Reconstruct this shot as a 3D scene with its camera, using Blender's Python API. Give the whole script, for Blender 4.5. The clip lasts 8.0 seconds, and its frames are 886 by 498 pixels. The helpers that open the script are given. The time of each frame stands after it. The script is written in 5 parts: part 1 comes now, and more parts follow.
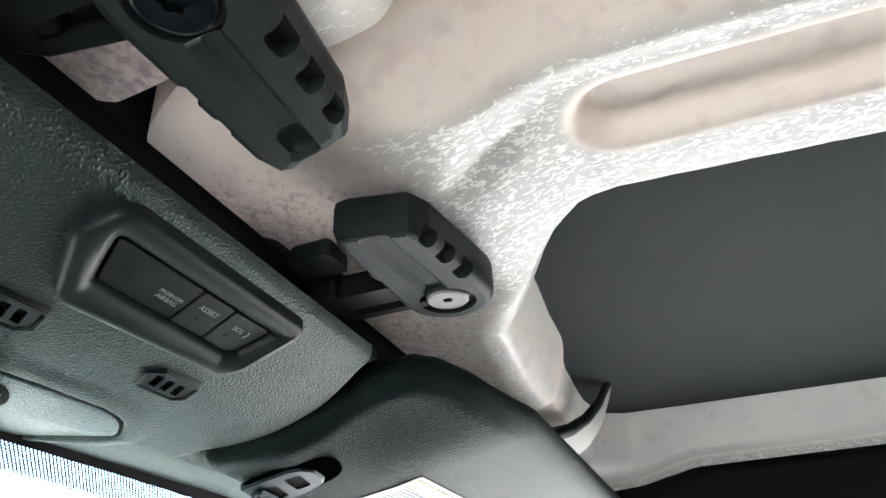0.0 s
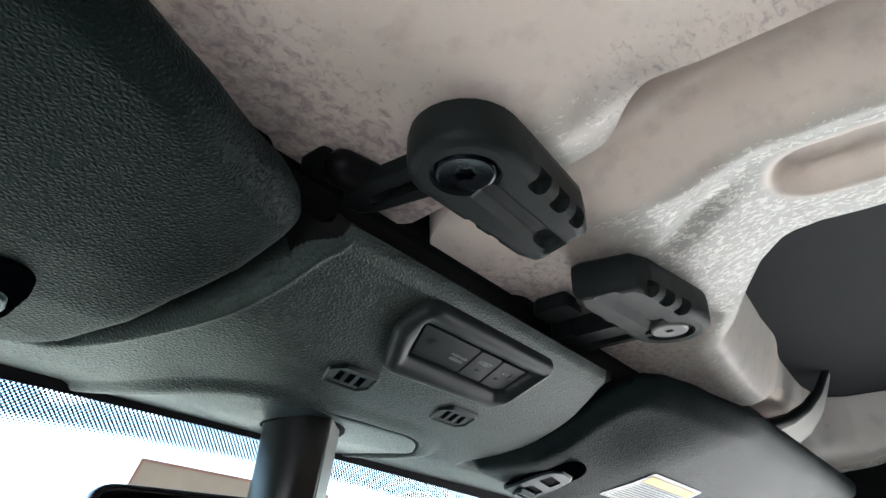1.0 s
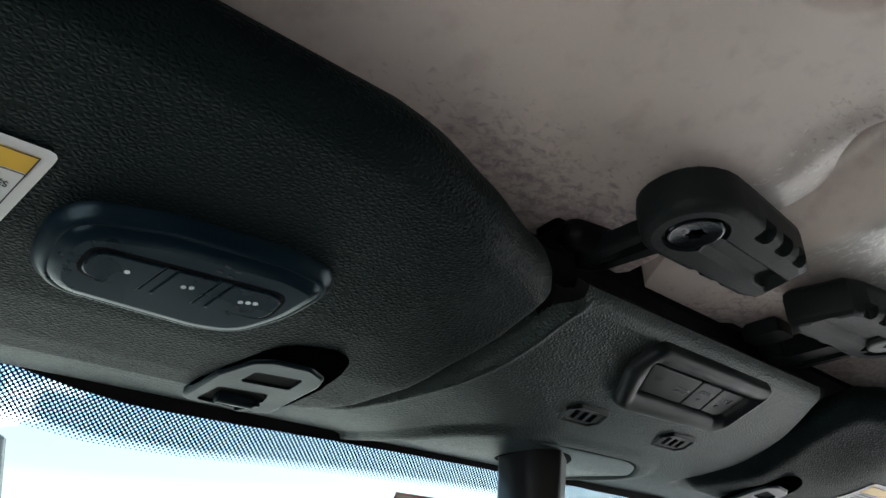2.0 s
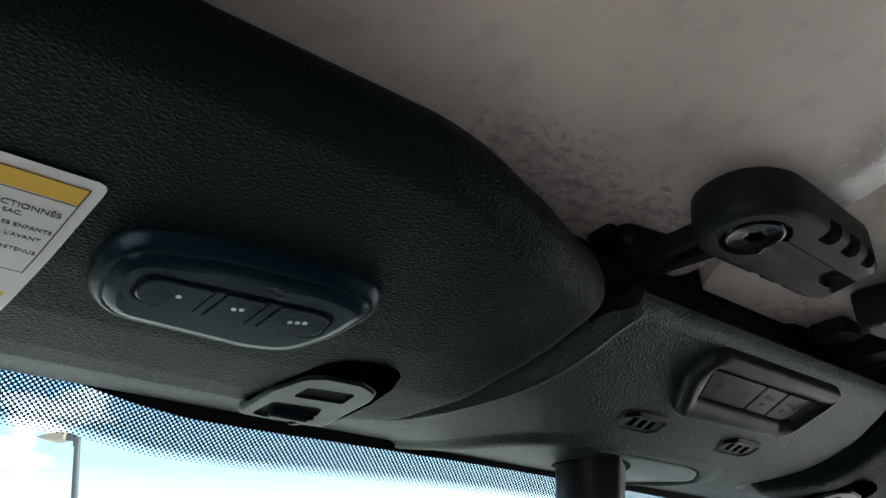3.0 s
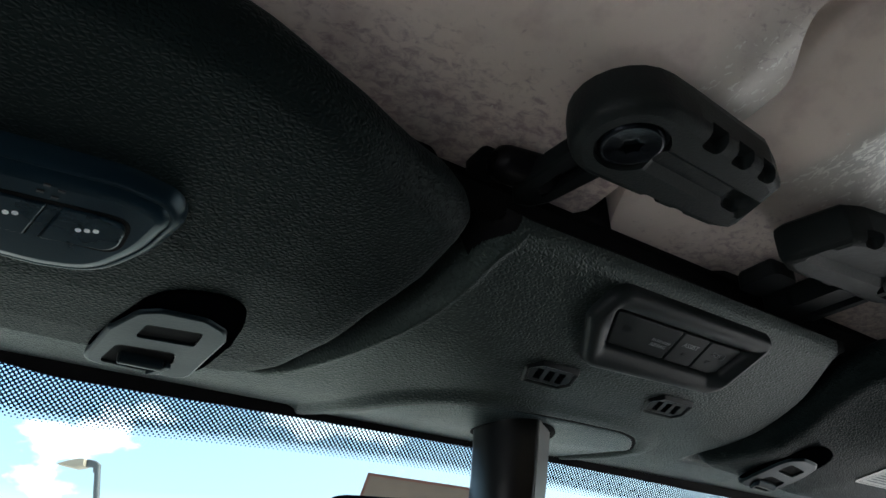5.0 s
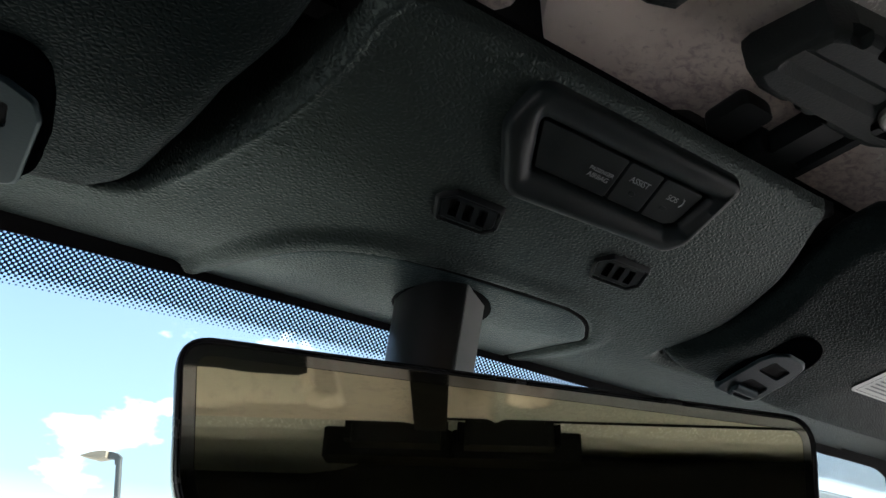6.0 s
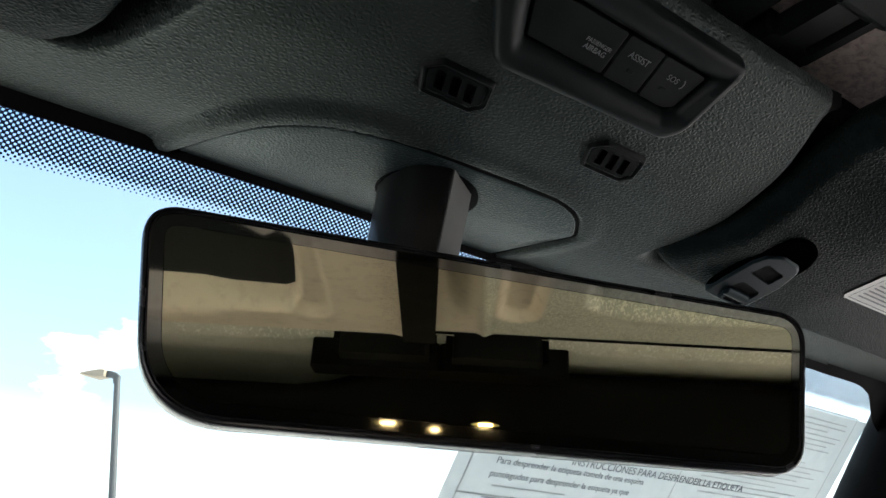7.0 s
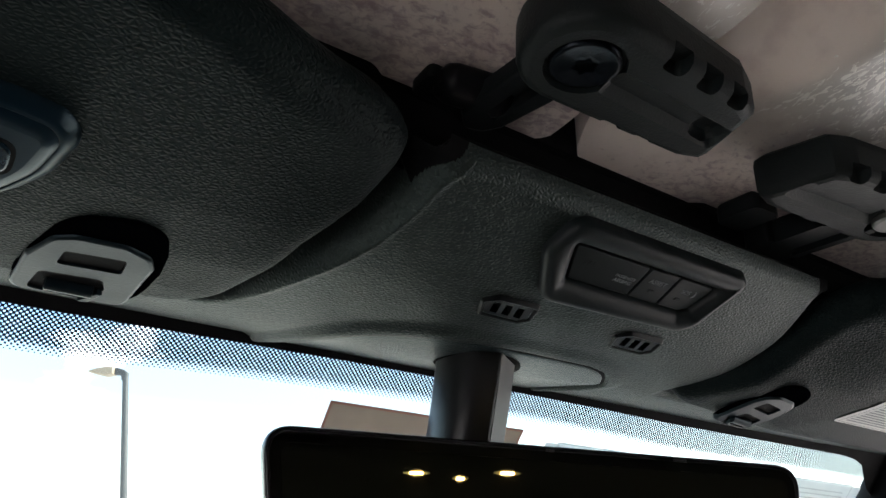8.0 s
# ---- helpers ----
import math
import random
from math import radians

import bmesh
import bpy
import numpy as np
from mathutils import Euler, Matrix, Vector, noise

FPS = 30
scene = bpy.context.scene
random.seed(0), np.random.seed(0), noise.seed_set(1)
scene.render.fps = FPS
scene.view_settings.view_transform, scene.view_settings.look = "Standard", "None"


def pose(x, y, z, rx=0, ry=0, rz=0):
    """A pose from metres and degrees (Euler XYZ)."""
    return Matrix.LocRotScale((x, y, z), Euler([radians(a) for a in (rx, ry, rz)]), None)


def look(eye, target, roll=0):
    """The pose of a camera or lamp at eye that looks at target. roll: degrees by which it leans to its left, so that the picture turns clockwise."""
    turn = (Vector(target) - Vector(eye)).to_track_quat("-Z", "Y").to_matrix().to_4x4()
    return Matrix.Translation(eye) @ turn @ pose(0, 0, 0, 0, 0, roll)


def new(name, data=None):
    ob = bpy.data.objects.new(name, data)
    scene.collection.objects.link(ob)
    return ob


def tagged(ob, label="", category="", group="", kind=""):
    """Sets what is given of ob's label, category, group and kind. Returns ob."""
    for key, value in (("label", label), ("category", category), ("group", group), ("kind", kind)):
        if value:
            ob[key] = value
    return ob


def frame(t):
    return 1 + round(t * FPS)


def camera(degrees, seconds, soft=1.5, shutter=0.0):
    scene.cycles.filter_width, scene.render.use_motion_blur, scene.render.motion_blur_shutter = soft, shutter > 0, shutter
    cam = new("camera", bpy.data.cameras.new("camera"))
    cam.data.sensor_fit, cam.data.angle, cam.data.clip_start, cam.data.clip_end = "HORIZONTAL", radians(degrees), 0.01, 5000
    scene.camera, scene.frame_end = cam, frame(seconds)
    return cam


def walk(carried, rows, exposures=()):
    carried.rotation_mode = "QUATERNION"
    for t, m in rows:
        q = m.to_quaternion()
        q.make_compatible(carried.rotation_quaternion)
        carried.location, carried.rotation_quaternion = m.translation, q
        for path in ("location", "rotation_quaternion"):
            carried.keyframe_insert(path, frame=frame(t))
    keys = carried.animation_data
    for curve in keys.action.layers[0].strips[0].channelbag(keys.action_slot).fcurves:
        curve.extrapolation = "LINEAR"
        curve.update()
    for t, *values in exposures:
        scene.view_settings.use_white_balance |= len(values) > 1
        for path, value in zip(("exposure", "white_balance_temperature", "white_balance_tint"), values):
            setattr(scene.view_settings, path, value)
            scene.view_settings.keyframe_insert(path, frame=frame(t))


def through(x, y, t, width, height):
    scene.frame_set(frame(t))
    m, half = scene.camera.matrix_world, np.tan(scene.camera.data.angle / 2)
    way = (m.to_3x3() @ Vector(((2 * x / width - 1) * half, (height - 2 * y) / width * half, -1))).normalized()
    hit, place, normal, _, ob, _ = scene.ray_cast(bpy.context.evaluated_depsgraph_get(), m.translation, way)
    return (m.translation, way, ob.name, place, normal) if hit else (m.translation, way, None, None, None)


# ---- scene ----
cam = camera(63.0, 8.0)
PATH = [
    (0.0, -0.1909, -0.2215, 1.4901, 120.72, 1.90, -67.72),
    (0.2, -0.2017, -0.2307, 1.4922, 119.79, 1.27, -64.62),
    (0.5, -0.2141, -0.2411, 1.4878, 119.56, 0.90, -60.21),
    (0.7, -0.2341, -0.2400, 1.4934, 118.43, 0.52, -57.72),
    (1.0, -0.2761, -0.2409, 1.4920, 118.61, -0.13, -52.33),
    (1.2, -0.3022, -0.2401, 1.4924, 118.66, -0.53, -48.88),
    (1.5, -0.3204, -0.2387, 1.4974, 118.54, -0.27, -45.21),
    (1.7, -0.3319, -0.2400, 1.4935, 118.60, -0.40, -43.06),
    (2.0, -0.3390, -0.2380, 1.4990, 118.46, -0.26, -40.82),
    (3.5, -0.3341, -0.2414, 1.5061, 118.21, -1.22, -35.38),
    (4.0, -0.3191, -0.2544, 1.5039, 118.40, -1.13, -34.98),
    (4.2, -0.3113, -0.2570, 1.5055, 118.40, -0.90, -34.81),
    (5.3, -0.2376, -0.2326, 1.4759, 119.83, 0.06, -34.31),
    (5.5, -0.2156, -0.2255, 1.4694, 119.61, -0.45, -33.81),
    (5.7, -0.1977, -0.2155, 1.4622, 119.29, -1.33, -33.64),
    (6.0, -0.1786, -0.2008, 1.4502, 119.70, -1.61, -33.34),
    (6.2, -0.1710, -0.1955, 1.4472, 118.24, -2.19, -33.11),
    (6.5, -0.1649, -0.1883, 1.4409, 117.07, -2.57, -33.52),
    (7.0, -0.1628, -0.1866, 1.4390, 114.27, -2.77, -34.26),
    (7.3, -0.1626, -0.1941, 1.4444, 112.86, -2.55, -34.25),
    (7.5, -0.1746, -0.2049, 1.4533, 112.71, -2.37, -34.57),
    (7.8, -0.2055, -0.2278, 1.4807, 112.44, -1.77, -33.91),
    (8.0, -0.2341, -0.2464, 1.4981, 113.34, -1.83, -33.62),
]
# ---------------------------------------------------------------- light
# seconds, stops, kelvin, tint: the clip's camera darkens towards the glass and turns from cool to neutral
EXPOSURES = [(0.0, 3.68, 6150, 5), (0.5, 3.58, 6150, 5), (1.0, 3.0, 6150, 5), (1.5, 2.25, 6200, 6), (2.0, 1.88, 6200, 6), (3.5, 1.60, 6150, 5), (4.0, 1.57, 6150, 5),
             (5.5, 1.55, 6100, 4), (6.0, 1.6, 6400, 9), (6.5, 1.7, 6500, 11), (7.0, 1.75, 6550, 11), (7.5, 1.75, 6550, 11), (8.0, 1.93, 6550, 11)]
walk(cam, [(t, pose(*p)) for t, *p in PATH], EXPOSURES)

SUN_ELEVATION, SUN_AZIMUTH = 52.0, 120.0  # degrees; azimuth clockwise from the car's nose


def sky_world():
    w = bpy.data.worlds.new("sky")
    scene.world = w
    w.use_nodes = True
    n, l = w.node_tree.nodes, w.node_tree.links
    bg = n["Background"]
    sky = n.new("ShaderNodeTexSky")
    sky.sky_type = "NISHITA"
    sky.sun_disc = False
    sky.sun_elevation = radians(SUN_ELEVATION)
    sky.sun_rotation = radians(SUN_AZIMUTH)
    sky.air_density, sky.dust_density, sky.ozone_density = 1.0, 4.5, 1.0
    # broken fair-weather clouds, flattened towards the horizon
    co = n.new("ShaderNodeTexCoord")
    mp = n.new("ShaderNodeMapping")
    mp.inputs["Scale"].default_value = (1.0, 1.0, 1.7)
    mp.inputs["Location"].default_value = (0.62, 0.1, 0.33)
    ns = n.new("ShaderNodeTexNoise")
    ns.inputs["Scale"].default_value = 4.6
    ns.inputs["Detail"].default_value = 9.0
    ns.inputs["Roughness"].default_value = 0.52
    rp = n.new("ShaderNodeValToRGB")
    rp.color_ramp.elements[0].position, rp.color_ramp.elements[1].position = 0.60, 0.72
    mx = n.new("ShaderNodeMixRGB")
    mx.inputs["Color2"].default_value = (13.0, 13.2, 13.6, 1)
    l.new(co.outputs["Generated"], mp.inputs["Vector"])
    l.new(mp.outputs["Vector"], ns.inputs["Vector"])
    l.new(ns.outputs["Fac"], rp.inputs["Fac"])
    l.new(rp.outputs["Color"], mx.inputs["Fac"])
    l.new(sky.outputs["Color"], mx.inputs["Color1"])
    # white haze towards the horizon
    sep, low, hz = n.new("ShaderNodeSeparateXYZ"), n.new("ShaderNodeMapRange"), n.new("ShaderNodeMixRGB")
    low.inputs["From Min"].default_value, low.inputs["From Max"].default_value = 0.18, 0.01
    hz.inputs["Color2"].default_value = (6.0, 6.8, 7.0, 1)
    l.new(co.outputs["Generated"], sep.inputs["Vector"])
    l.new(sep.outputs["Z"], low.inputs["Value"])
    l.new(low.outputs["Result"], hz.inputs["Fac"])
    l.new(mx.outputs["Color"], hz.inputs["Color1"])
    l.new(hz.outputs["Color"], bg.inputs["Color"])
    bg.inputs["Strength"].default_value = 0.15


sky_world()
sun_data = bpy.data.lights.new("sun", "SUN")
sun_data.energy, sun_data.angle, sun_data.color = 3.7, radians(0.5), (1.0, 0.97, 0.93)
sun = new("sun", sun_data)
_e, _a = radians(SUN_ELEVATION), radians(SUN_AZIMUTH)
_to = Vector((math.sin(_a) * math.cos(_e), math.cos(_a) * math.cos(_e), math.sin(_e)))
sun.matrix_world = look(tuple(_to * 60), (0, 0, 0))


# ---------------------------------------------------------------- materials
def shader(name, color, rough=0.5, metal=0.0, spec=0.5):
    m = bpy.data.materials.new(name)
    m.use_nodes = True
    b = m.node_tree.nodes["Principled BSDF"]
    b.inputs["Base Color"].default_value = (*color, 1)
    b.inputs["Roughness"].default_value = rough
    b.inputs["Metallic"].default_value = metal
    b.inputs["Specular IOR Level"].default_value = spec
    return m


def coords(m, scale=(1, 1, 1), turn=(0, 0, 0)):
    n, l = m.node_tree.nodes, m.node_tree.links
    co, mp = n.new("ShaderNodeTexCoord"), n.new("ShaderNodeMapping")
    mp.inputs["Scale"].default_value = scale
    mp.inputs["Rotation"].default_value = [radians(a) for a in turn]
    l.new(co.outputs["Object"], mp.inputs["Vector"])
    return mp.outputs["Vector"]


def noise_tex(m, vec, scale, detail=3.0, rough=0.55, distort=0.0):
    n, l = m.node_tree.nodes, m.node_tree.links
    t = n.new("ShaderNodeTexNoise")
    t.inputs["Scale"].default_value, t.inputs["Detail"].default_value = scale, detail
    t.inputs["Roughness"].default_value, t.inputs["Distortion"].default_value = rough, distort
    l.new(vec, t.inputs["Vector"])
    return t.outputs["Fac"]


def ramp(m, fac, lo, hi, c0=(0, 0, 0), c1=(1, 1, 1)):
    n, l = m.node_tree.nodes, m.node_tree.links
    r = n.new("ShaderNodeValToRGB")
    r.color_ramp.elements[0].position, r.color_ramp.elements[1].position = lo, hi
    r.color_ramp.elements[0].color, r.color_ramp.elements[1].color = (*c0, 1), (*c1, 1)
    l.new(fac, r.inputs["Fac"])
    return r.outputs["Color"]


def mixed(m, fac, a, b, blend="MIX"):
    n, l = m.node_tree.nodes, m.node_tree.links
    x = n.new("ShaderNodeMixRGB")
    x.blend_type = blend
    for key, v in (("Fac", fac), ("Color1", a), ("Color2", b)):
        if isinstance(v, (int, float)):
            x.inputs[key].default_value = v
        elif isinstance(v, tuple):
            x.inputs[key].default_value = (*v, 1)
        else:
            l.new(v, x.inputs[key])
    return x.outputs["Color"]


def bump(m, height, strength, distance, before=None):
    n, l = m.node_tree.nodes, m.node_tree.links
    b = n.new("ShaderNodeBump")
    b.inputs["Strength"].default_value, b.inputs["Distance"].default_value = strength, distance
    l.new(height, b.inputs["Height"])
    if before is not None:
        l.new(before, b.inputs["Normal"])
    return b.outputs["Normal"]


def plug(m, **sockets):
    b = m.node_tree.nodes["Principled BSDF"]
    for key, out in sockets.items():
        m.node_tree.links.new(out, b.inputs[key.replace("_", " ")])
    return m


def grained(name, color, rough, cell=0.0024, depth=0.0005, strength=0.55, spec=0.5):
    """Moulded plastic or vinyl with a leather grain: wrinkled cells of that size."""
    m = shader(name, color, rough, 0.0, spec)
    n, l = m.node_tree.nodes, m.node_tree.links
    vec = coords(m, (0.80, 1.12, 1.0), (0, 0, 12))
    warp = n.new("ShaderNodeTexNoise")
    warp.inputs["Scale"].default_value, warp.inputs["Detail"].default_value = 0.6 / cell, 2.0
    l.new(vec, warp.inputs["Vector"])
    add = n.new("ShaderNodeVectorMath")
    add.operation = "MULTIPLY_ADD"
    add.inputs[1].default_value = (cell * 0.5,) * 3
    l.new(warp.outputs["Color"], add.inputs[0])
    l.new(vec, add.inputs[2])
    v = n.new("ShaderNodeTexVoronoi")
    v.feature = "DISTANCE_TO_EDGE"
    v.inputs["Scale"].default_value = 1.0 / cell
    l.new(add.outputs[0], v.inputs["Vector"])
    rise = n.new("ShaderNodeValToRGB")
    rise.color_ramp.interpolation = "EASE"
    rise.color_ramp.elements[0].position, rise.color_ramp.elements[1].position = 0.0, 0.40
    l.new(v.outputs["Distance"], rise.inputs["Fac"])
    cells = rise.outputs["Color"]
    fine = noise_tex(m, vec, 3.0 / cell, 2.0)
    nb = bump(m, cells, strength, depth)
    nb = bump(m, fine, 0.15, depth * 0.5, nb)
    wide = noise_tex(m, vec, 14.0, 4.0)
    col = mixed(m, ramp(m, wide, 0.35, 0.7), tuple(c * 0.82 for c in color), tuple(c * 1.2 for c in color))
    rg = ramp(m, wide, 0.3, 0.75, (rough - 0.02,) * 3, (rough + 0.03,) * 3)
    return plug(m, Base_Color=col, Roughness=rg, Normal=nb)


def fine_plastic(name, color, rough=0.45, scale=900.0, strength=0.12, spec=0.4):
    m = shader(name, color, rough, 0.0, spec)
    vec = coords(m)
    nb = bump(m, noise_tex(m, vec, scale, 2.0), strength, 0.0004)
    wide = noise_tex(m, vec, 40.0, 5.0)
    col = mixed(m, ramp(m, wide, 0.3, 0.75), tuple(c * 0.85 for c in color), tuple(c * 1.25 for c in color))
    rg = ramp(m, wide, 0.25, 0.8, (max(rough - 0.1, 0.05),) * 3, (rough + 0.1,) * 3)
    return plug(m, Base_Color=col, Roughness=rg, Normal=nb)


def moulded_roof(name, color, flecks):
    """Grey moulded roof liner; flecks: how much of it is covered by the short raised glossy flakes of its texture."""
    m = shader(name, color, 0.42, 0.0, 0.5)
    vec = coords(m)
    wide = noise_tex(m, vec, 9.0, 5.0)
    soil = noise_tex(m, vec, 55.0, 4.0)
    col = mixed(m, ramp(m, wide, 0.3, 0.72), tuple(c * 0.9 for c in color), (color[0] * 1.1, color[1] * 1.07, color[2] * 1.06))
    col = mixed(m, ramp(m, soil, 0.55, 0.8), col, (color[0] * 0.8, color[1] * 0.76, color[2] * 0.78))
    nb = bump(m, noise_tex(m, vec, 500.0, 2.0), 0.05, 0.0005)
    if flecks <= 0:
        return plug(m, Base_Color=col, Roughness=ramp(m, wide, 0.3, 0.7, (0.38,) * 3, (0.5,) * 3), Normal=nb)
    a = noise_tex(m, coords(m, (420, 190, 300), (0, 0, 24)), 1.0, 2.0, 0.6, 0.6)
    b = noise_tex(m, coords(m, (360, 170, 260), (0, 0, -38)), 1.0, 2.0, 0.6, 0.6)
    both = mixed(m, 1.0, a, b, "LIGHTEN")
    lim = 0.70 - 0.1 * flecks
    mask = ramp(m, both, lim, lim + 0.025)
    # glint of the flakes is put into a lighter colour
    flake = tuple(min(c * 1.75, 0.88) for c in color)
    col = mixed(m, mask, col, flake)
    nb = bump(m, mask, 0.35, 0.0006, nb)
    rg = ramp(m, mask, 0.0, 1.0, (0.5,) * 3, (0.22,) * 3)
    return plug(m, Base_Color=col, Roughness=rg, Normal=nb)


def roof_liner(name, plain, field):
    """Grey moulded liner. Two attributes of the mesh say how thickly the glossy raised flakes (fleck) and the dull purple-grey blots (mottle) lie."""
    m = shader(name, plain, 0.42, 0.0, 0.5)
    n, l = m.node_tree.nodes, m.node_tree.links
    vec = coords(m)

    def given(key):
        a = n.new("ShaderNodeAttribute")
        a.attribute_name = key
        return a.outputs["Fac"]

    def calc(op, a, b, c=None):
        k = n.new("ShaderNodeMath")
        k.operation = op
        for i, v in enumerate((a, b, c)):
            if isinstance(v, (int, float)):
                k.inputs[i].default_value = v
            elif v is not None:
                l.new(v, k.inputs[i])
        return k.outputs[0]

    wide, soil = noise_tex(m, vec, 9.0, 5.0), noise_tex(m, vec, 70.0, 5.0)
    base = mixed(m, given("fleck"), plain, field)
    base = mixed(m, ramp(m, wide, 0.3, 0.72), base, mixed(m, 1.0, base, (0.86, 0.85, 0.86), "MULTIPLY"))
    base = mixed(m, ramp(m, soil, 0.52, 0.8), base, mixed(m, 1.0, base, (0.80, 0.76, 0.78), "MULTIPLY"))
    a = noise_tex(m, coords(m, (480, 230, 320), (0, 0, 24)), 1.0, 1.0, 0.5, 0.8)
    b = noise_tex(m, coords(m, (430, 210, 290), (0, 0, -38)), 1.0, 1.0, 0.5, 0.8)
    both = mixed(m, 1.0, a, b, "LIGHTEN")
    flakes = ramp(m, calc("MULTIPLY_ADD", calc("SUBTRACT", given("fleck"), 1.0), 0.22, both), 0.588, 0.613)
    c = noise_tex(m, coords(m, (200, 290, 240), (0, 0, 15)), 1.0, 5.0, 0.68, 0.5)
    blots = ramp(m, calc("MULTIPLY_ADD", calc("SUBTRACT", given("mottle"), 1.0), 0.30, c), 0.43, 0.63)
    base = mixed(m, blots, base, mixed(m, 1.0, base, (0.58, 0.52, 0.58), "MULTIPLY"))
    # lighter than the field: part of the flakes' glint is in this colour
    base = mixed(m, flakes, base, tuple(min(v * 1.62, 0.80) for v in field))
    nb = bump(m, noise_tex(m, vec, 500.0, 2.0), 0.06, 0.0005)
    nb = bump(m, blots, 0.15, 0.0004, nb)
    nb = bump(m, flakes, 0.4, 0.0006, nb)
    rg = mixed(m, flakes, ramp(m, wide, 0.3, 0.7, (0.36,) * 3, (0.5,) * 3), (0.20, 0.20, 0.20))
    return plug(m, Base_Color=base, Roughness=rg, Normal=nb)


def thin_sheet(name, color, through):
    """Thin paper: part of the light from behind comes through."""
    m = bpy.data.materials.new(name)
    m.use_nodes = True
    n, l = m.node_tree.nodes, m.node_tree.links
    n.remove(n["Principled BSDF"])
    df, tl, mx = n.new("ShaderNodeBsdfDiffuse"), n.new("ShaderNodeBsdfTranslucent"), n.new("ShaderNodeMixShader")
    col = mixed(m, ramp(m, noise_tex(m, coords(m), 60.0, 4.0), 0.35, 0.7), tuple(c * 0.93 for c in color), color)
    l.new(col, df.inputs["Color"])
    l.new(col, tl.inputs["Color"])
    mx.inputs["Fac"].default_value = through
    l.new(df.outputs[0], mx.inputs[1])
    l.new(tl.outputs[0], mx.inputs[2])
    l.new(mx.outputs[0], n["Material Output"].inputs["Surface"])
    return m


def glowing(name, color, strength):
    m = shader(name, color, 0.4)
    b = m.node_tree.nodes["Principled BSDF"]
    b.inputs["Emission Color"].default_value = (*color, 1)
    b.inputs["Emission Strength"].default_value = strength
    return m


def clear_glass(name, tint):
    m = bpy.data.materials.new(name)
    m.use_nodes = True
    n, l = m.node_tree.nodes, m.node_tree.links
    n.remove(n["Principled BSDF"])
    tr, gl, mx, fr = n.new("ShaderNodeBsdfTransparent"), n.new("ShaderNodeBsdfGlossy"), n.new("ShaderNodeMixShader"), n.new("ShaderNodeFresnel")
    tr.inputs["Color"].default_value = (*tint, 1)
    gl.inputs["Roughness"].default_value = 0.0
    fr.inputs["IOR"].default_value = 1.3
    l.new(fr.outputs["Fac"], mx.inputs["Fac"])
    l.new(tr.outputs[0], mx.inputs[1])
    l.new(gl.outputs[0], mx.inputs[2])
    l.new(mx.outputs[0], n["Material Output"].inputs["Surface"])
    return m


def frit_dots(name, pitch, length):
    """Black ceramic print: solid at the glass edge, breaking up into a staggered grid of dots. UV: metres along and down the glass."""
    m = bpy.data.materials.new(name)
    m.use_nodes = True
    n, l = m.node_tree.nodes, m.node_tree.links
    n.remove(n["Principled BSDF"])

    def calc(op, a, b=None):
        k = n.new("ShaderNodeMath")
        k.operation = op
        for i, v in enumerate((a, b)):
            if v is None:
                continue
            if isinstance(v, (int, float)):
                k.inputs[i].default_value = v
            else:
                l.new(v, k.inputs[i])
        return k.outputs[0]

    uv, sp = n.new("ShaderNodeUVMap"), n.new("ShaderNodeSeparateXYZ")
    l.new(uv.outputs["UV"], sp.inputs["Vector"])
    u, v = sp.outputs["X"], sp.outputs["Y"]
    k = 2 * math.pi / pitch
    p, q = calc("ADD", u, v), calc("SUBTRACT", u, v)
    k *= 0.7071
    grid = calc("ADD", calc("COSINE", calc("MULTIPLY", p, k)), calc("COSINE", calc("MULTIPLY", q, k)))
    part_way = calc("DIVIDE", v, length)
    level = calc("ADD", -0.46, calc("MULTIPLY", calc("MAXIMUM", calc("SUBTRACT", part_way, 0.76), 0.0), 8.0))
    ink = calc("GREATER_THAN", grid, level)
    tr, df, mx = n.new("ShaderNodeBsdfTransparent"), n.new("ShaderNodeBsdfDiffuse"), n.new("ShaderNodeMixShader")
    df.inputs["Color"].default_value = (0.004, 0.004, 0.005, 1)
    # blue-tinted transparency stands in for the sky's bloom over the printed ceramic
    thin, sm = n.new("ShaderNodeBsdfTransparent"), n.new("ShaderNodeAddShader")
    thin.inputs["Color"].default_value = (0.003, 0.011, 0.027, 1)
    l.new(df.outputs[0], sm.inputs[0])
    l.new(thin.outputs[0], sm.inputs[1])
    l.new(ink, mx.inputs["Fac"])
    l.new(tr.outputs[0], mx.inputs[1])
    l.new(sm.outputs[0], mx.inputs[2])
    l.new(mx.outputs[0], n["Material Output"].inputs["Surface"])
    return m


HEADER = grained("header_vinyl", (0.0096, 0.0136, 0.0132), 0.47, 0.0018, 0.00042, 0.58, 0.45)
VISOR = grained("visor_vinyl", (0.0050, 0.0083, 0.0090), 0.52, 0.0017, 0.00042, 0.65, 0.09)
BLACK = fine_plastic("black_plastic", (0.0090, 0.0125, 0.0135), 0.42, spec=0.17)
CATCH = fine_plastic("catch_plastic", (0.005, 0.005, 0.006), 0.42, spec=0.10)
ARM = fine_plastic("arm_plastic", (0.0070, 0.0086, 0.0092), 0.45, spec=0.12)
SATIN = fine_plastic("satin_black_plastic", (0.016, 0.016, 0.018), 0.24, 1400, 0.04)
CLIP = fine_plastic("clip_plastic", (0.0062, 0.0102, 0.0132), 0.36, spec=0.15)
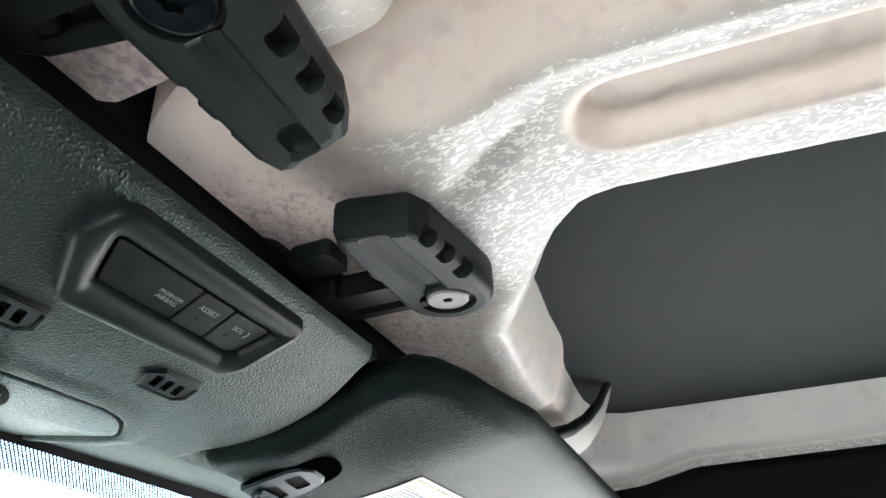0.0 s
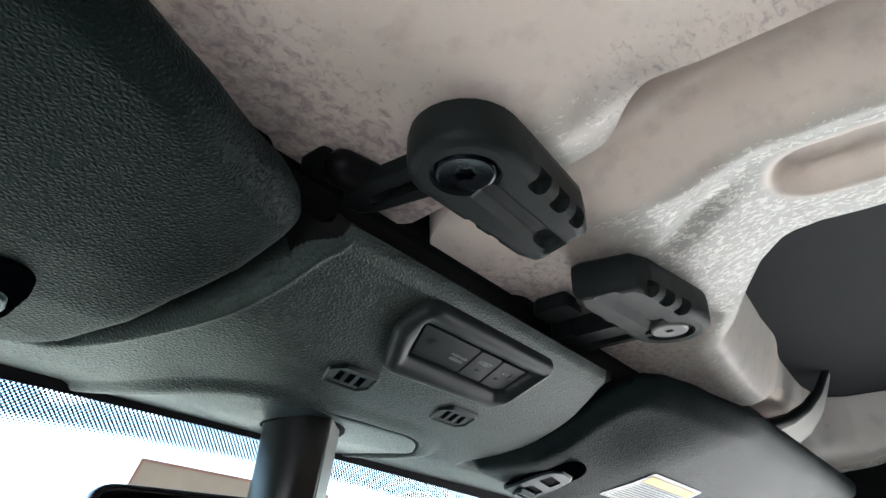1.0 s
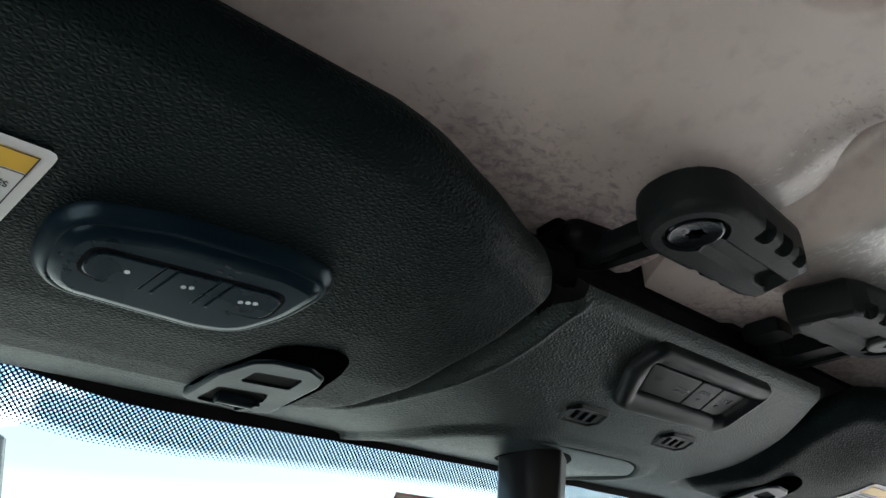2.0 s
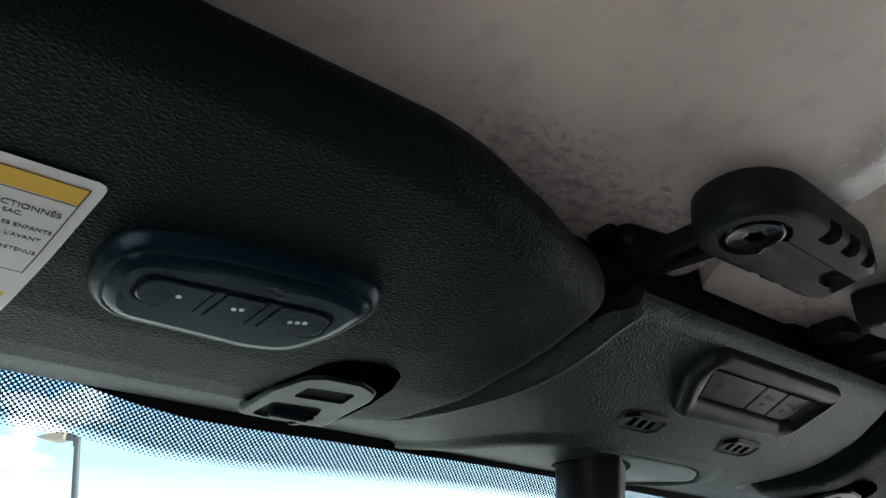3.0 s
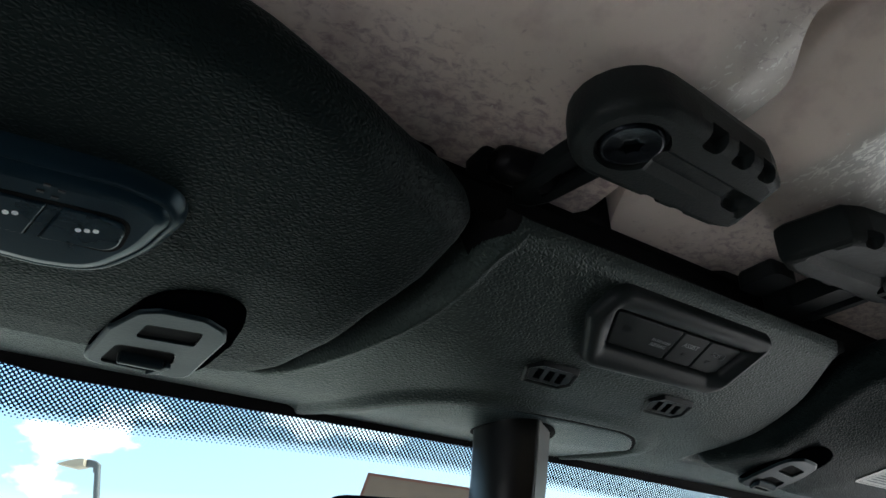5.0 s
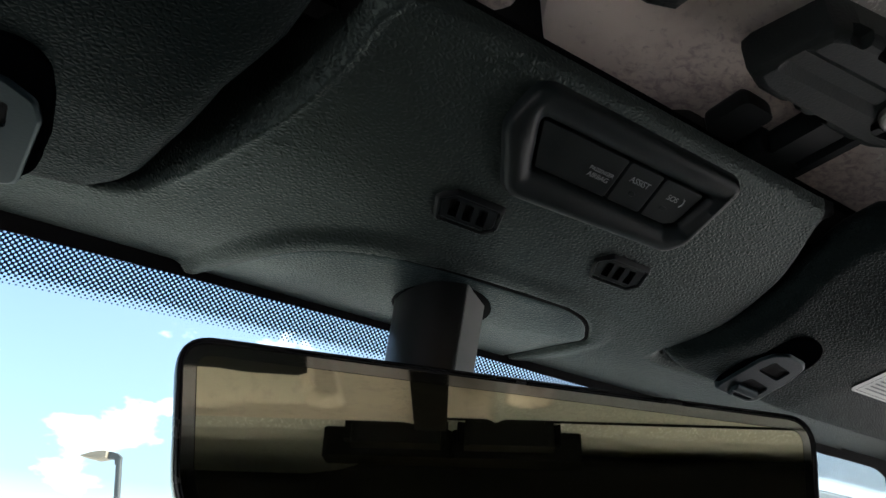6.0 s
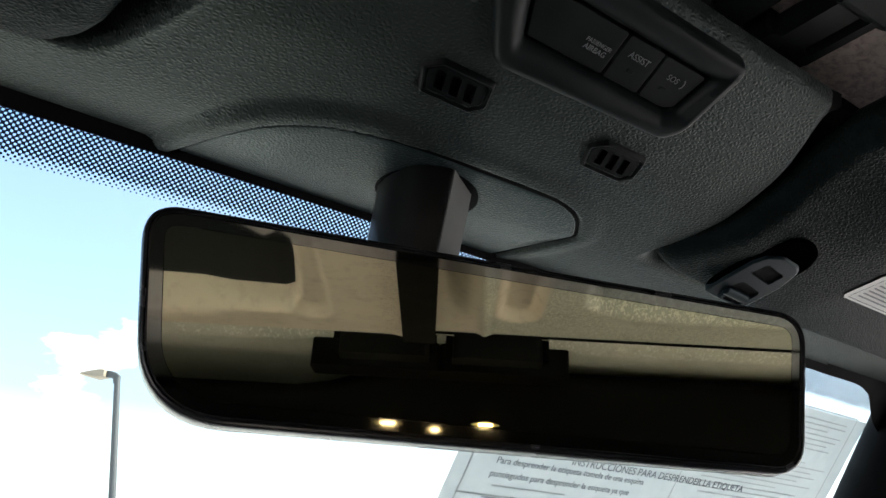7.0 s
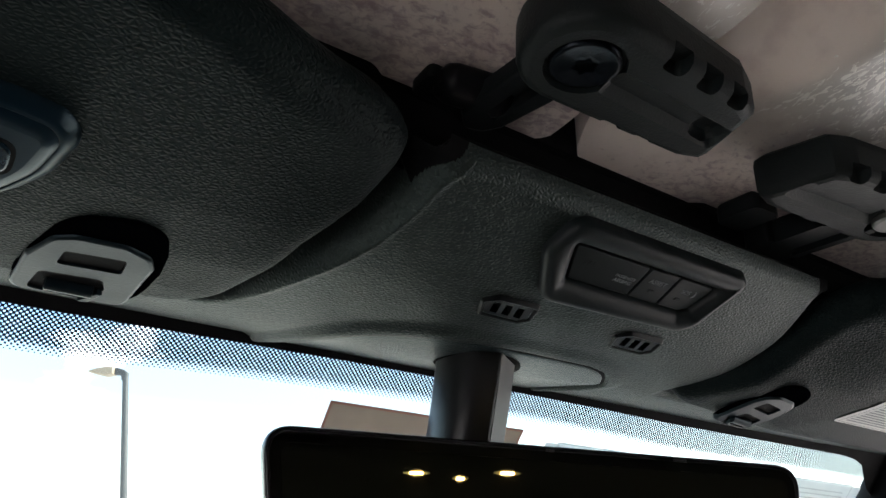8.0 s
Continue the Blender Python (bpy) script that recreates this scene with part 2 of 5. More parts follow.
# near-black and matt: the shade of a deep recess put into the colour
POCKET_SHADE = shader("shaded_pocket_plastic", (0.0010, 0.0012, 0.0016), 0.85, 0.0, 0.0)
LEVER = fine_plastic("lever_nylon", (0.0098, 0.0128, 0.0130), 0.5, 1000, 0.50, 0.16)
RUBBER = fine_plastic("seal_rubber", (0.004, 0.004, 0.0045), 0.85, 500, 0.2, 0.12)
STEM = shader("stem_plastic", (0.0075, 0.0080, 0.0088), 0.30, 0.0, 0.7)
# pale copy of the stem's plastic: reflected light put into the colour
STEM_SHEEN = fine_plastic("stem_sheen_plastic", (0.17, 0.17, 0.165), 0.38, 1200, 0.05, 0.5)
BUTTON = fine_plastic("button_plastic", (0.0125, 0.0160, 0.0162), 0.38, 1600, 0.1, 0.17)
UNIT = fine_plastic("opener_plastic", (0.0042, 0.0112, 0.0180), 0.33, 1500, 0.08, 0.26)
STEEL = shader("bolt_steel", (0.0085, 0.0120, 0.0165), 0.22, 0.75)
BRIGHT = shader("bare_steel", (0.15, 0.15, 0.145), 0.42, 0.7)
MIRROR = shader("mirror_glass", (0.90, 0.87, 0.60), 0.015, 1.0)
MIRROR_EDGE = shader("mirror_border", (0.50, 0.50, 0.44), 0.04, 1.0)
PRINT = shader("grey_print", (0.22, 0.23, 0.24), 0.6)
DOT = shader("white_print", (0.75, 0.78, 0.8), 0.6)
INK = shader("black_print", (0.03, 0.03, 0.035), 0.6)
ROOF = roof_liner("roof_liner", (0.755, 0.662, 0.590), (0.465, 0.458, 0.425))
ROOF_FLECK = moulded_roof("rear_roof_liner", (0.54, 0.53, 0.50), 0.9)
RAIL = moulded_roof("roof_rail", (0.55, 0.53, 0.505), 0.0)
GLASS = clear_glass("windscreen_glass", (0.86, 0.96, 0.90))
FRIT = frit_dots("frit_dots", 0.00172, 0.0250)
# lighter and bluer than the header: windscreen light on the plate, put into colour
COVER = grained("cover_vinyl", (0.022, 0.034, 0.038), 0.32, 0.0015, 0.00034, 0.55, 0.5)
for _m in (UNIT, CLIP):
    _m.node_tree.nodes["Principled BSDF"].inputs["Specular Tint"].default_value = (0.62, 0.90, 1.0, 1)
for _m in (HEADER, VISOR, COVER):
    _m.node_tree.nodes["Principled BSDF"].inputs["Specular Tint"].default_value = (0.80, 1.0, 0.93, 1)
MIC = fine_plastic("grille_plastic", (0.0050, 0.0064, 0.0072), 0.40, spec=0.12)
INSERT = fine_plastic("headliner_insert", (0.022, 0.0245, 0.026), 0.8, 700, 0.25, 0.12)
# pale so that light bounced off the unseen floor brightens the roof liner
FLOOR_BOUNCE = fine_plastic("bounce_floor", (0.40, 0.37, 0.335), 0.95, 160, 0.5, 0.05)
TRIM = fine_plastic("cabin_trim", (0.05, 0.052, 0.055), 0.6, 300, 0.15)
YELLOW = shader("label_yellow", (0.75, 0.46, 0.03), 0.45)
PAPER = shader("label_paper", (0.72, 0.72, 0.70), 0.5)


# ---------------------------------------------------------------- mesh helpers
def part(name, bm, material, parent=None, label="", smooth=35.0):
    """Links a bmesh as one mesh object under a thing or a part. smooth: the angle, in degrees, under which edges are shaded soft."""
    bmesh.ops.recalc_face_normals(bm, faces=bm.faces)
    me = bpy.data.meshes.new(name)
    if smooth:
        for f in bm.faces:
            f.smooth = len(f.verts) < 7
        for e in bm.edges:
            if len(e.link_faces) == 2 and e.calc_face_angle(0.0) > radians(smooth):
                e.smooth = False
    bm.to_mesh(me)
    bm.free()
    for m in material if isinstance(material, (list, tuple)) else (material,):
        me.materials.append(m)
    ob = new(name, me)
    if parent is not None:
        ob.parent = parent
    if label:
        ob["label"] = label
    return ob


def thing(name, label, category, group="", kind=""):
    return tagged(new(name), label, category, group, kind)


def step(a, b, x):
    t = min(max((x - a) / (b - a), 0.0), 1.0)
    return t * t * (3 - 2 * t)


def line(x, pts):
    """Straight lines through (x, y) pairs in rising order of x."""
    if x <= pts[0][0]:
        return pts[0][1]
    for (x0, y0), (x1, y1) in zip(pts, pts[1:]):
        if x <= x1:
            return y0 + (y1 - y0) * (x - x0) / (x1 - x0)
    return pts[-1][1]


def curve(x, pts):
    """As line(), eased by averaging over a short stretch."""
    w = 0.05 * (pts[-1][0] - pts[0][0])
    return sum(line(x + w * k / 3, pts) for k in range(-3, 4)) / 7


def axes(origin, ux, uy):
    """A matrix whose columns are ux, uy made square to it, and their normal."""
    ux = Vector(ux).normalized()
    n = ux.cross(Vector(uy)).normalized()
    uy = n.cross(ux)
    m = Matrix((ux, uy, n)).transposed().to_4x4()
    m.translation = Vector(origin)
    return m


def inset(pts, d):
    """A convex outline, counter-clockwise, moved inwards by d."""
    out, k = [], len(pts)
    for i in range(k):
        p0, p1, p2 = Vector(pts[i - 1]), Vector(pts[i]), Vector(pts[(i + 1) % k])
        a, b = (p1 - p0).normalized(), (p2 - p1).normalized()
        na, nb = Vector((-a.y, a.x)), Vector((-b.y, b.x))
        s = na + nb
        out.append(p1 + s * (d / max(1e-6, 1 + na.dot(nb))))
    return [tuple(p) for p in out]


def rounded(pts, r, seg=6):
    """The outline with every corner rounded; r: one radius, or one for each corner."""
    out, k = [], len(pts)
    for i in range(k):
        p0, p1, p2 = Vector(pts[i - 1]), Vector(pts[i]), Vector(pts[(i + 1) % k])
        a, b = (p0 - p1), (p2 - p1)
        ri = r[i] if isinstance(r, (list, tuple)) else r
        half = max(a.angle(b) / 2, 0.05)
        d = min(ri / math.tan(half), a.length * 0.49, b.length * 0.49)
        s, e = p1 + a.normalized() * d, p1 + b.normalized() * d
        for j in range(seg + 1):
            t = j / seg
            q = s * (1 - t) ** 2 + p1 * 2 * t * (1 - t) + e * t * t
            out.append((q.x, q.y))
    return out


def loft(bm, rings, m=Matrix(), cap0=True, cap1=True, closed=True):
    """Quads between rings of (x, y, z), all of one length."""
    vs = [[bm.verts.new(m @ Vector(p)) for p in ring] for ring in rings]
    k = len(rings[0])
    for a, b in zip(vs, vs[1:]):
        for i in range(k if closed else k - 1):
            j = (i + 1) % k
            bm.faces.new((a[i], a[j], b[j], b[i]))
    if cap0:
        bm.faces.new(vs[0][::-1])
    if cap1:
        bm.faces.new(vs[-1])
    return vs


def plate(bm, pts, h0, h1, m=Matrix(), r=0.0, edge=0.0, seg=5):
    """A slab of that outline from h0 to h1, its corners rounded by r and its far rim by edge."""
    def ring(d, h):
        q = inset(pts, d) if d else pts
        q = rounded(q, max(r - d, 0.0002), seg) if r else q
        return [(x, y, h) for x, y in q]
    s = 1 if h1 > h0 else -1
    rings = [ring(0, h0)]
    if edge:
        rings += [ring(edge * (1 - math.cos(a)), h1 - s * edge * (1 - math.sin(a))) for a in (0, 0.5, 1.0, math.pi / 2)]
    else:
        rings.append(ring(0, h1))
    loft(bm, rings, m)


def box(bm, x0, x1, y0, y1, z0, z1, m=Matrix(), edge=0.0):
    plate(bm, [(x0, y0), (x1, y0), (x1, y1), (x0, y1)], z0, z1, m, edge * 1.01 if edge else 0.0, edge, 3)


def tube(bm, path, radius, seg=14, flat=1.0, side=(0, 0, 1), cap=True):
    """A round bar along a path; radius: one, or one for each point. flat: its height over its width."""
    rings = []
    for i, p in enumerate(path):
        p = Vector(p)
        t = (Vector(path[min(i + 1, len(path) - 1)]) - Vector(path[max(i - 1, 0)])).normalized()
        a = t.cross(Vector(side)).normalized()
        b = a.cross(t)
        r = radius[i] if isinstance(radius, (list, tuple)) else radius
        rings.append([tuple(p + a * (r * math.cos(2 * math.pi * j / seg)) + b * (r * flat * math.sin(2 * math.pi * j / seg))) for j in range(seg)])
    loft(bm, rings, Matrix(), cap, cap)


def sheet(bm, xs, ys, z, pick=None):
    """A net of quads over xs and ys with heights z(x, y); pick(x, y) gives a face's material, minus one leaves it out."""
    vs = [[bm.verts.new((x, y, z(x, y))) for y in ys] for x in xs]
    for i in range(len(xs) - 1):
        for j in range(len(ys) - 1):
            k = pick((xs[i] + xs[i + 1]) / 2, (ys[j] + ys[j + 1]) / 2) if pick else 0
            if k >= 0:
                bm.faces.new((vs[i][j], vs[i + 1][j], vs[i + 1][j + 1], vs[i][j + 1])).material_index = k
    return vs


def cut(ob, bm):
    """Takes a solid out of a mesh, for good."""
    bmesh.ops.recalc_face_normals(bm, faces=bm.faces)
    me = bpy.data.meshes.new("cutter")
    bm.to_mesh(me)
    bm.free()
    tool = new("cutter", me)
    mod = ob.modifiers.new("cut", "BOOLEAN")
    mod.operation, mod.object, mod.solver = "DIFFERENCE", tool, "EXACT"
    tool.matrix_world = ob.matrix_world
    bpy.context.view_layer.update()
    made = bpy.data.meshes.new_from_object(ob.evaluated_get(bpy.context.evaluated_depsgraph_get()))
    ob.modifiers.clear()
    ob.data = made
    bpy.data.objects.remove(tool)
    return ob


def soften(ob, degrees=32.0):
    bm = bmesh.new()
    bm.from_mesh(ob.data)
    for f in bm.faces:
        f.smooth = len(f.verts) < 9
    for e in bm.edges:
        e.smooth = len(e.link_faces) == 2 and e.calc_face_angle(0.0) < radians(degrees)
    bm.to_mesh(ob.data)
    bm.free()


def steps(a, b, k):
    return [a + (b - a) * i / k for i in range(k + 1)]


def letters(text, size, m, material, parent, name="lettering", bold=0.0):
    c = bpy.data.curves.new(name, "FONT")
    c.body, c.size, c.align_x, c.align_y = text, size, "CENTER", "CENTER"
    c.extrude, c.offset = 0.00008, bold
    tmp = new(name, c)
    bpy.context.view_layer.update()
    me = bpy.data.meshes.new_from_object(tmp.evaluated_get(bpy.context.evaluated_depsgraph_get()))
    bpy.data.objects.remove(tmp)
    me.transform(m)
    me.materials.clear()
    me.materials.append(material)
    ob = new(name, me)
    ob.parent = parent
    return ob


# ---------------------------------------------------------------- the cabin round the camera
def cabin():
    """Plain unseen walls that close the car below, beside, ahead and behind; the side openings are sized to set the
    light.
    """
    bm = bmesh.new()
    box(bm, -0.68, 0.68, -2.05, 0.62, 0.42, 0.46)
    tagged(part("floor", bm, FLOOR_BOUNCE), "unseen car floor, pale to bounce light up to the roof", "floor", kind="structure")
    # added wall blocks most of the light from the driver's side
    bm = bmesh.new()
    box(bm, -0.66, -0.60, -2.0, 0.60, 0.46, 1.22)
    box(bm, -0.66, -0.60, -2.0, -0.60, 1.22, 1.62)
    box(bm, -0.66, -0.60, -0.06, 0.60, 1.22, 1.62)
    box(bm, -0.66, -0.60, -0.60, -0.06, 1.54, 1.62)
    tagged(part("wall_left", bm, TRIM), "unseen dark wall on the driver's side, opening sized for the light", "car side", kind="structure")
    bm = bmesh.new()
    box(bm, 0.60, 0.66, -2.0, 0.60, 0.46, 1.22)
    box(bm, 0.60, 0.66, -2.0, -0.62, 1.22, 1.62)
    tagged(part("wall_right", bm, TRIM), "unseen dark wall on the passenger's side, sill set for the light", "car side", kind="structure")
    for a, b in ((-0.66, -0.542), (0.542, 0.66)):
        bm = bmesh.new()
        box(bm, a, b, -2.0, 0.06, 1.595, 1.652, edge=0.008)
        tagged(part("door_frame", bm, RUBBER), "black rubber door seal along the roof rail", "door frame", kind="structure")
        bm = bmesh.new()
        box(bm, min(a, b) + 0.02, max(a, b), -2.0, 0.06, 1.654, 1.76)
        tagged(part("roof_side", bm, RUBBER), "black roof edge above the door", "roof edge", kind="structure")
    bm = bmesh.new()
    box(bm, -0.60, 0.60, -2.06, -2.0, 0.46, 1.70)
    tagged(part("wall_rear", bm, TRIM), "dark tailgate panel", "car rear", kind="structure")
    bm = bmesh.new()
    box(bm, -0.66, 0.66, 0.24, 0.44, 0.46, 1.08, edge=0.03)
    box(bm, -0.66, 0.66, 0.4405, 0.60, 0.46, 1.045, edge=0.03)
    tagged(part("dashboard", bm, TRIM), "dark dashboard below the windscreen", "dashboard", kind="structure")
    # screen pillars, leaning with the glass
    for side in (-1, 1):
        bm = bmesh.new()
        pts = [on_glass(side * (0.505 + 0.10 * k), -0.03 + 0.75 * k, 0.012) for k in steps(0, 1, 6)]
        tube(bm, pts, 0.036, 16, 0.8, (0, 1, 0))
        q = [on_glass(side * x, d, 0.008) for x, d in ((0.33, -0.012), (0.385, 0.0060), (0.4250, 0.0095), (0.4400, 0.0140), (0.4520, 0.0250), (0.4660, 0.0360), (0.5456, 0.0713), (0.56, -0.012))]
        bm.faces.new([bm.verts.new(v) for v in q])
        tagged(part("pillar_left" if side < 0 else "pillar_right", bm, RUBBER), "black windscreen pillar", "pillar", kind="structure")


def rear_roof():
    """The fixed roof behind the panels, with its cross seal, and the padded bar under it."""
    bm = bmesh.new()
    xs, ys = steps(-0.56, 0.56, 60), steps(-2.0, -0.513, 60)
    sheet(bm, xs, ys, lambda x, y: 1.688 - 0.010 * math.exp(-((y + 0.545) / 0.03) ** 2) + 0.012 * step(0.30, 0.12, abs(abs(x) - 0.27)) * step(-0.62, -0.70, y), lambda x, y: 0)
    tagged(part("ceiling", bm, ROOF_FLECK, smooth=60), "grey flecked fixed rear roof liner", "ceiling", kind="structure")
    bm = bmesh.new()
    box(bm, -0.60, 0.60, -2.05, -0.495, 1.745, 1.765)
    tagged(part("roof_skin", bm, RUBBER), "black outer roof skin", "roof", kind="structure")
    bm = bmesh.new()
    box(bm, -0.56, 0.56, -0.514, -0.494, 1.700, 1.74)
    box(bm, -0.085, -0.040, -0.493, -0.062, 1.716, 1.74)
    box(bm, -0.110, -0.030, -0.497, -0.125, 1.706, 1.7155, edge=0.002)
    box(bm, -0.066, -0.031, -0.497, -0.27, 1.668, 1.694, edge=0.004)
    rows = []
    for y in steps(-0.49, -0.128, 60):
        a = -0.0600 - seam_swing(y)
        b = a + 0.001 + 0.005 * step(-0.155, -0.185, y)
        rows.append([(a - 0.001, y, panel_height(a, y) + 0.004), (a + 0.0006, y, panel_height(a, y) - 0.0008), (b, y, panel_height(b, y) - 0.0008), (b + 0.0006, y, panel_height(b, y) + 0.004)])
    loft(bm, rows)
    tagged(part("seam_seal", bm, RUBBER), "black rubber seals between the roof panels", "seal", kind="structure")


def hole_depth(x, y):
    """How far inside the dark field of the roof panel a point lies (metres, minus outside)."""
    pts = ((0.095, -0.199), (0.098, -0.180), (0.1115, -0.163), (0.152, -0.135), (0.190, -0.111), (0.263, -0.103), (0.450, -0.094), (0.500, -0.102),
           (0.514, -0.130), (0.520, -0.385), (0.505, -0.405), (0.128, -0.405), (0.113, -0.392), (0.103, -0.310))
    best, inside = 9.0, False
    for i in range(len(pts)):
        (x0, y0), (x1, y1) = pts[i - 1], pts[i]
        t = min(max(((x - x0) * (x1 - x0) + (y - y0) * (y1 - y0)) / ((x1 - x0) ** 2 + (y1 - y0) ** 2), 0), 1)
        best = min(best, math.hypot(x - x0 - t * (x1 - x0), y - y0 - t * (y1 - y0)))
        if (y0 > y) != (y1 > y) and x < x0 + (y - y0) * (x1 - x0) / (y1 - y0):
            inside = not inside
    return best if inside else -best


def groove_depth(x, y):
    cx, r = 0.0440 + 0.035 * (-0.2 - y), 0.0225
    yy = min(max(y, -0.43), -0.2105)
    return r - math.hypot(x - cx, y - yy)


RIB = ((-0.7, 0.030), (-0.30, 0.004), (-0.24, -0.001), (-0.19, -0.001), (-0.170, 0.000), (-0.155, 0.006), (-0.145, 0.010), (-0.125, 0.008), (-0.105, -0.012), (-0.06, -0.05))


def panel_height(x, y, band=True):
    s = -0.048 - y
    z = 1.6605 + 0.008 * step(0, 0.080, s) + 0.014 * step(0.075, 0.145, s)
    if band:
        z += 0.0022 * step(-0.046, -0.056, x) + 0.006 * step(-0.034, -0.048, x) * step(-0.100, -0.125, y) + 0.014 * step(0.0, 0.034, curve(y, RIB) - x) * step(0.05, 0.10, s) * step(-0.47, -0.40, y)
        z -= 0.004 * math.exp(-((x - curve(y, RIB) - 0.006) / 0.006) ** 2) * step(0.08, 0.12, s)
        z += 0.005 * math.exp(-((x - 0.036 - 0.5 * (y + 0.16)) / 0.010) ** 2) * math.exp(-((y + 0.150) / 0.022) ** 2)
    else:
        z -= 0.006 * step(0.11, 0.15, s)
        z -= 0.0022 * math.exp(-((x + 0.038) / 0.009) ** 2) * step(0.03, 0.06, s)
    z += 0.0120 * step(0.0, 0.011, groove_depth(x, y))
    d = hole_depth(x, y) if band else hole_depth(x + 0.05 * step(0.30, 0.16, x) * step(-0.20, -0.30, y), -0.10 + (y + 0.10) * 0.90)
    ridge = step(0.13, 0.17, x) * step(0.375, 0.300, x)
    z -= 0.005 * math.exp(-((d + 0.011) / 0.013) ** 2) * ridge
    z += 0.012 * step(0.325, 0.362, x) * step(0.45, 0.42, x) * step(0.12, 0.02, s)
    z -= 0.45 * max(x - 0.505, 0) + 0.010 * step(0.47, 0.50, x)
    wide = 0.022 + 0.016 * ridge
    return z + (1.735 - z) * step(-0.002, wide, d)


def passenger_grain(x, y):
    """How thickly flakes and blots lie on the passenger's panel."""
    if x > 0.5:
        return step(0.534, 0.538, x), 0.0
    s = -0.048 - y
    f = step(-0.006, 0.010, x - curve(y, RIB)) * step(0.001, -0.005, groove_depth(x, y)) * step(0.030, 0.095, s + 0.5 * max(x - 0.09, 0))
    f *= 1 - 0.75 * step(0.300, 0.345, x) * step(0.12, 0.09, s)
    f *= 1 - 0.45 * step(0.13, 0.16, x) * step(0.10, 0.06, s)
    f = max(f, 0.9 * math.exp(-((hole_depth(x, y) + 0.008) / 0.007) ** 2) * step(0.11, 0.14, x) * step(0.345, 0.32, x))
    # blots thickened near the front also dim light that falls too strongly there
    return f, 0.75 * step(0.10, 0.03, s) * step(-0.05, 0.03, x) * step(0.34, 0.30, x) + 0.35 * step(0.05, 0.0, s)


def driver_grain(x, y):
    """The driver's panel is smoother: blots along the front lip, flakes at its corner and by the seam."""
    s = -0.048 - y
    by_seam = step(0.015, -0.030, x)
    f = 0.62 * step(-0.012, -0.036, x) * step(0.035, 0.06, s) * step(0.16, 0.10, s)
    # by the seam the blots are flakes that catch no light, put in dark
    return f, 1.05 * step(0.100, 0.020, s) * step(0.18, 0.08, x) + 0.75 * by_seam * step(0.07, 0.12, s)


def seam_swing(y):
    """How the driver's panel edge by the seam bulges behind the latch and then swings back."""
    return -0.014 * step(-0.092, -0.124, y) + 0.021 * step(-0.144, -0.176, y)


def roof_panel(mirrored):
    """A removable roof panel: the moulded liner underneath, its dark insert and the outer skin."""
    seam = -0.052
    flip = (lambda x: 2 * seam - x) if mirrored else (lambda x: x)
    who = "driver's" if mirrored else "passenger's"
    t = thing("roof_panel", "grey flecked moulded roof panel with dark insert, %s side" % who, "roof panel", "roof panels")
    first = seam + 0.008 if mirrored else -0.066
    grain = driver_grain if mirrored else passenger_grain
    xs = sorted(set(steps(first, 0.13, 84) + steps(0.13, 0.46, 190) + steps(0.46, 0.545, 12)))
    ys = sorted(set(steps(-0.495, -0.37, 26) + steps(-0.37, -0.048, 150)))

    def lip(x):
        """The front edge, cut back at the corner by the seam and behind the catch."""
        cut_back = 110 * max(0.0, -0.036 - x) ** 2 if mirrored else 63 * max(0.0, -0.034 - x) ** 2
        return -0.048 - cut_back - 0.006 * step(0.028, 0.040, x) * step(0.115, 0.100, x)
    bm = bmesh.new()
    lf, lm = bm.verts.layers.float.new("fleck"), bm.verts.layers.float.new("mottle")
    vs = []
    for keep in xs:
        row, x = [], keep
        for y in ys:
            if y > -0.12:
                y = -0.12 + (y + 0.12) * (lip(keep) + 0.12) / 0.072
            # by the seam the edge swings back behind the front corner and bares the dark seal
            x = keep + max(0.0, 1 - (keep - first) / 0.06) * (seam_swing(y) if mirrored else 0.0)
            v = bm.verts.new((x, y, panel_height(x, y, not mirrored)))
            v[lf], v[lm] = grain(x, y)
            row.append(v)
        vs.append(row)
    for i in range(len(xs) - 1):
        for j in range(len(ys) - 1):
            f = bm.faces.new((vs[i][j], vs[i + 1][j], vs[i + 1][j + 1], vs[i][j + 1]))
            xm, ym = (xs[i] + xs[i + 1]) / 2, (ys[j] + ys[j + 1]) / 2
            f.material_index = 1 if 0.46 < xm < 0.534 or (not mirrored and xm > 0.36 and hole_depth(xm, ym) > 0.004) else 0
    rim = [v[-1] for v in vs]
    up = [bm.verts.new(v.co + Vector((0, 0.001, 0.03))) for v in rim]
    for i in range(len(rim) - 1):
        bm.faces.new((rim[i], rim[i + 1], up[i + 1], up[i]))
    rim = vs[0]
    up = [bm.verts.new(v.co + Vector((-0.0005, 0, 0.03))) for v in rim]
    for i in range(len(rim) - 1):
        bm.faces.new((rim[i + 1], rim[i], up[i], up[i + 1]))
    for v in bm.verts:
        v.co.x = flip(v.co.x)
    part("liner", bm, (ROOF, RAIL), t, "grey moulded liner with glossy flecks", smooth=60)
    bm = bmesh.new()
    sheet(bm, [flip(x) for x in steps(0.035, 0.535, 30)], steps(-0.46, -0.085, 20), lambda x, y: 1.703 + 0.004 * math.sin((flip(x) - 0.1) * 8))
    part("insert", bm, INSERT, t, "dark grey soft headliner insert")
    bm = bmesh.new()
    a, b = sorted((flip(seam + 0.004), flip(0.60)))
    box(bm, a, b, -0.494, -0.062, 1.745, 1.765, edge=0.006)
    part("outer_skin", bm, RUBBER, t, "black outer skin")
    return t


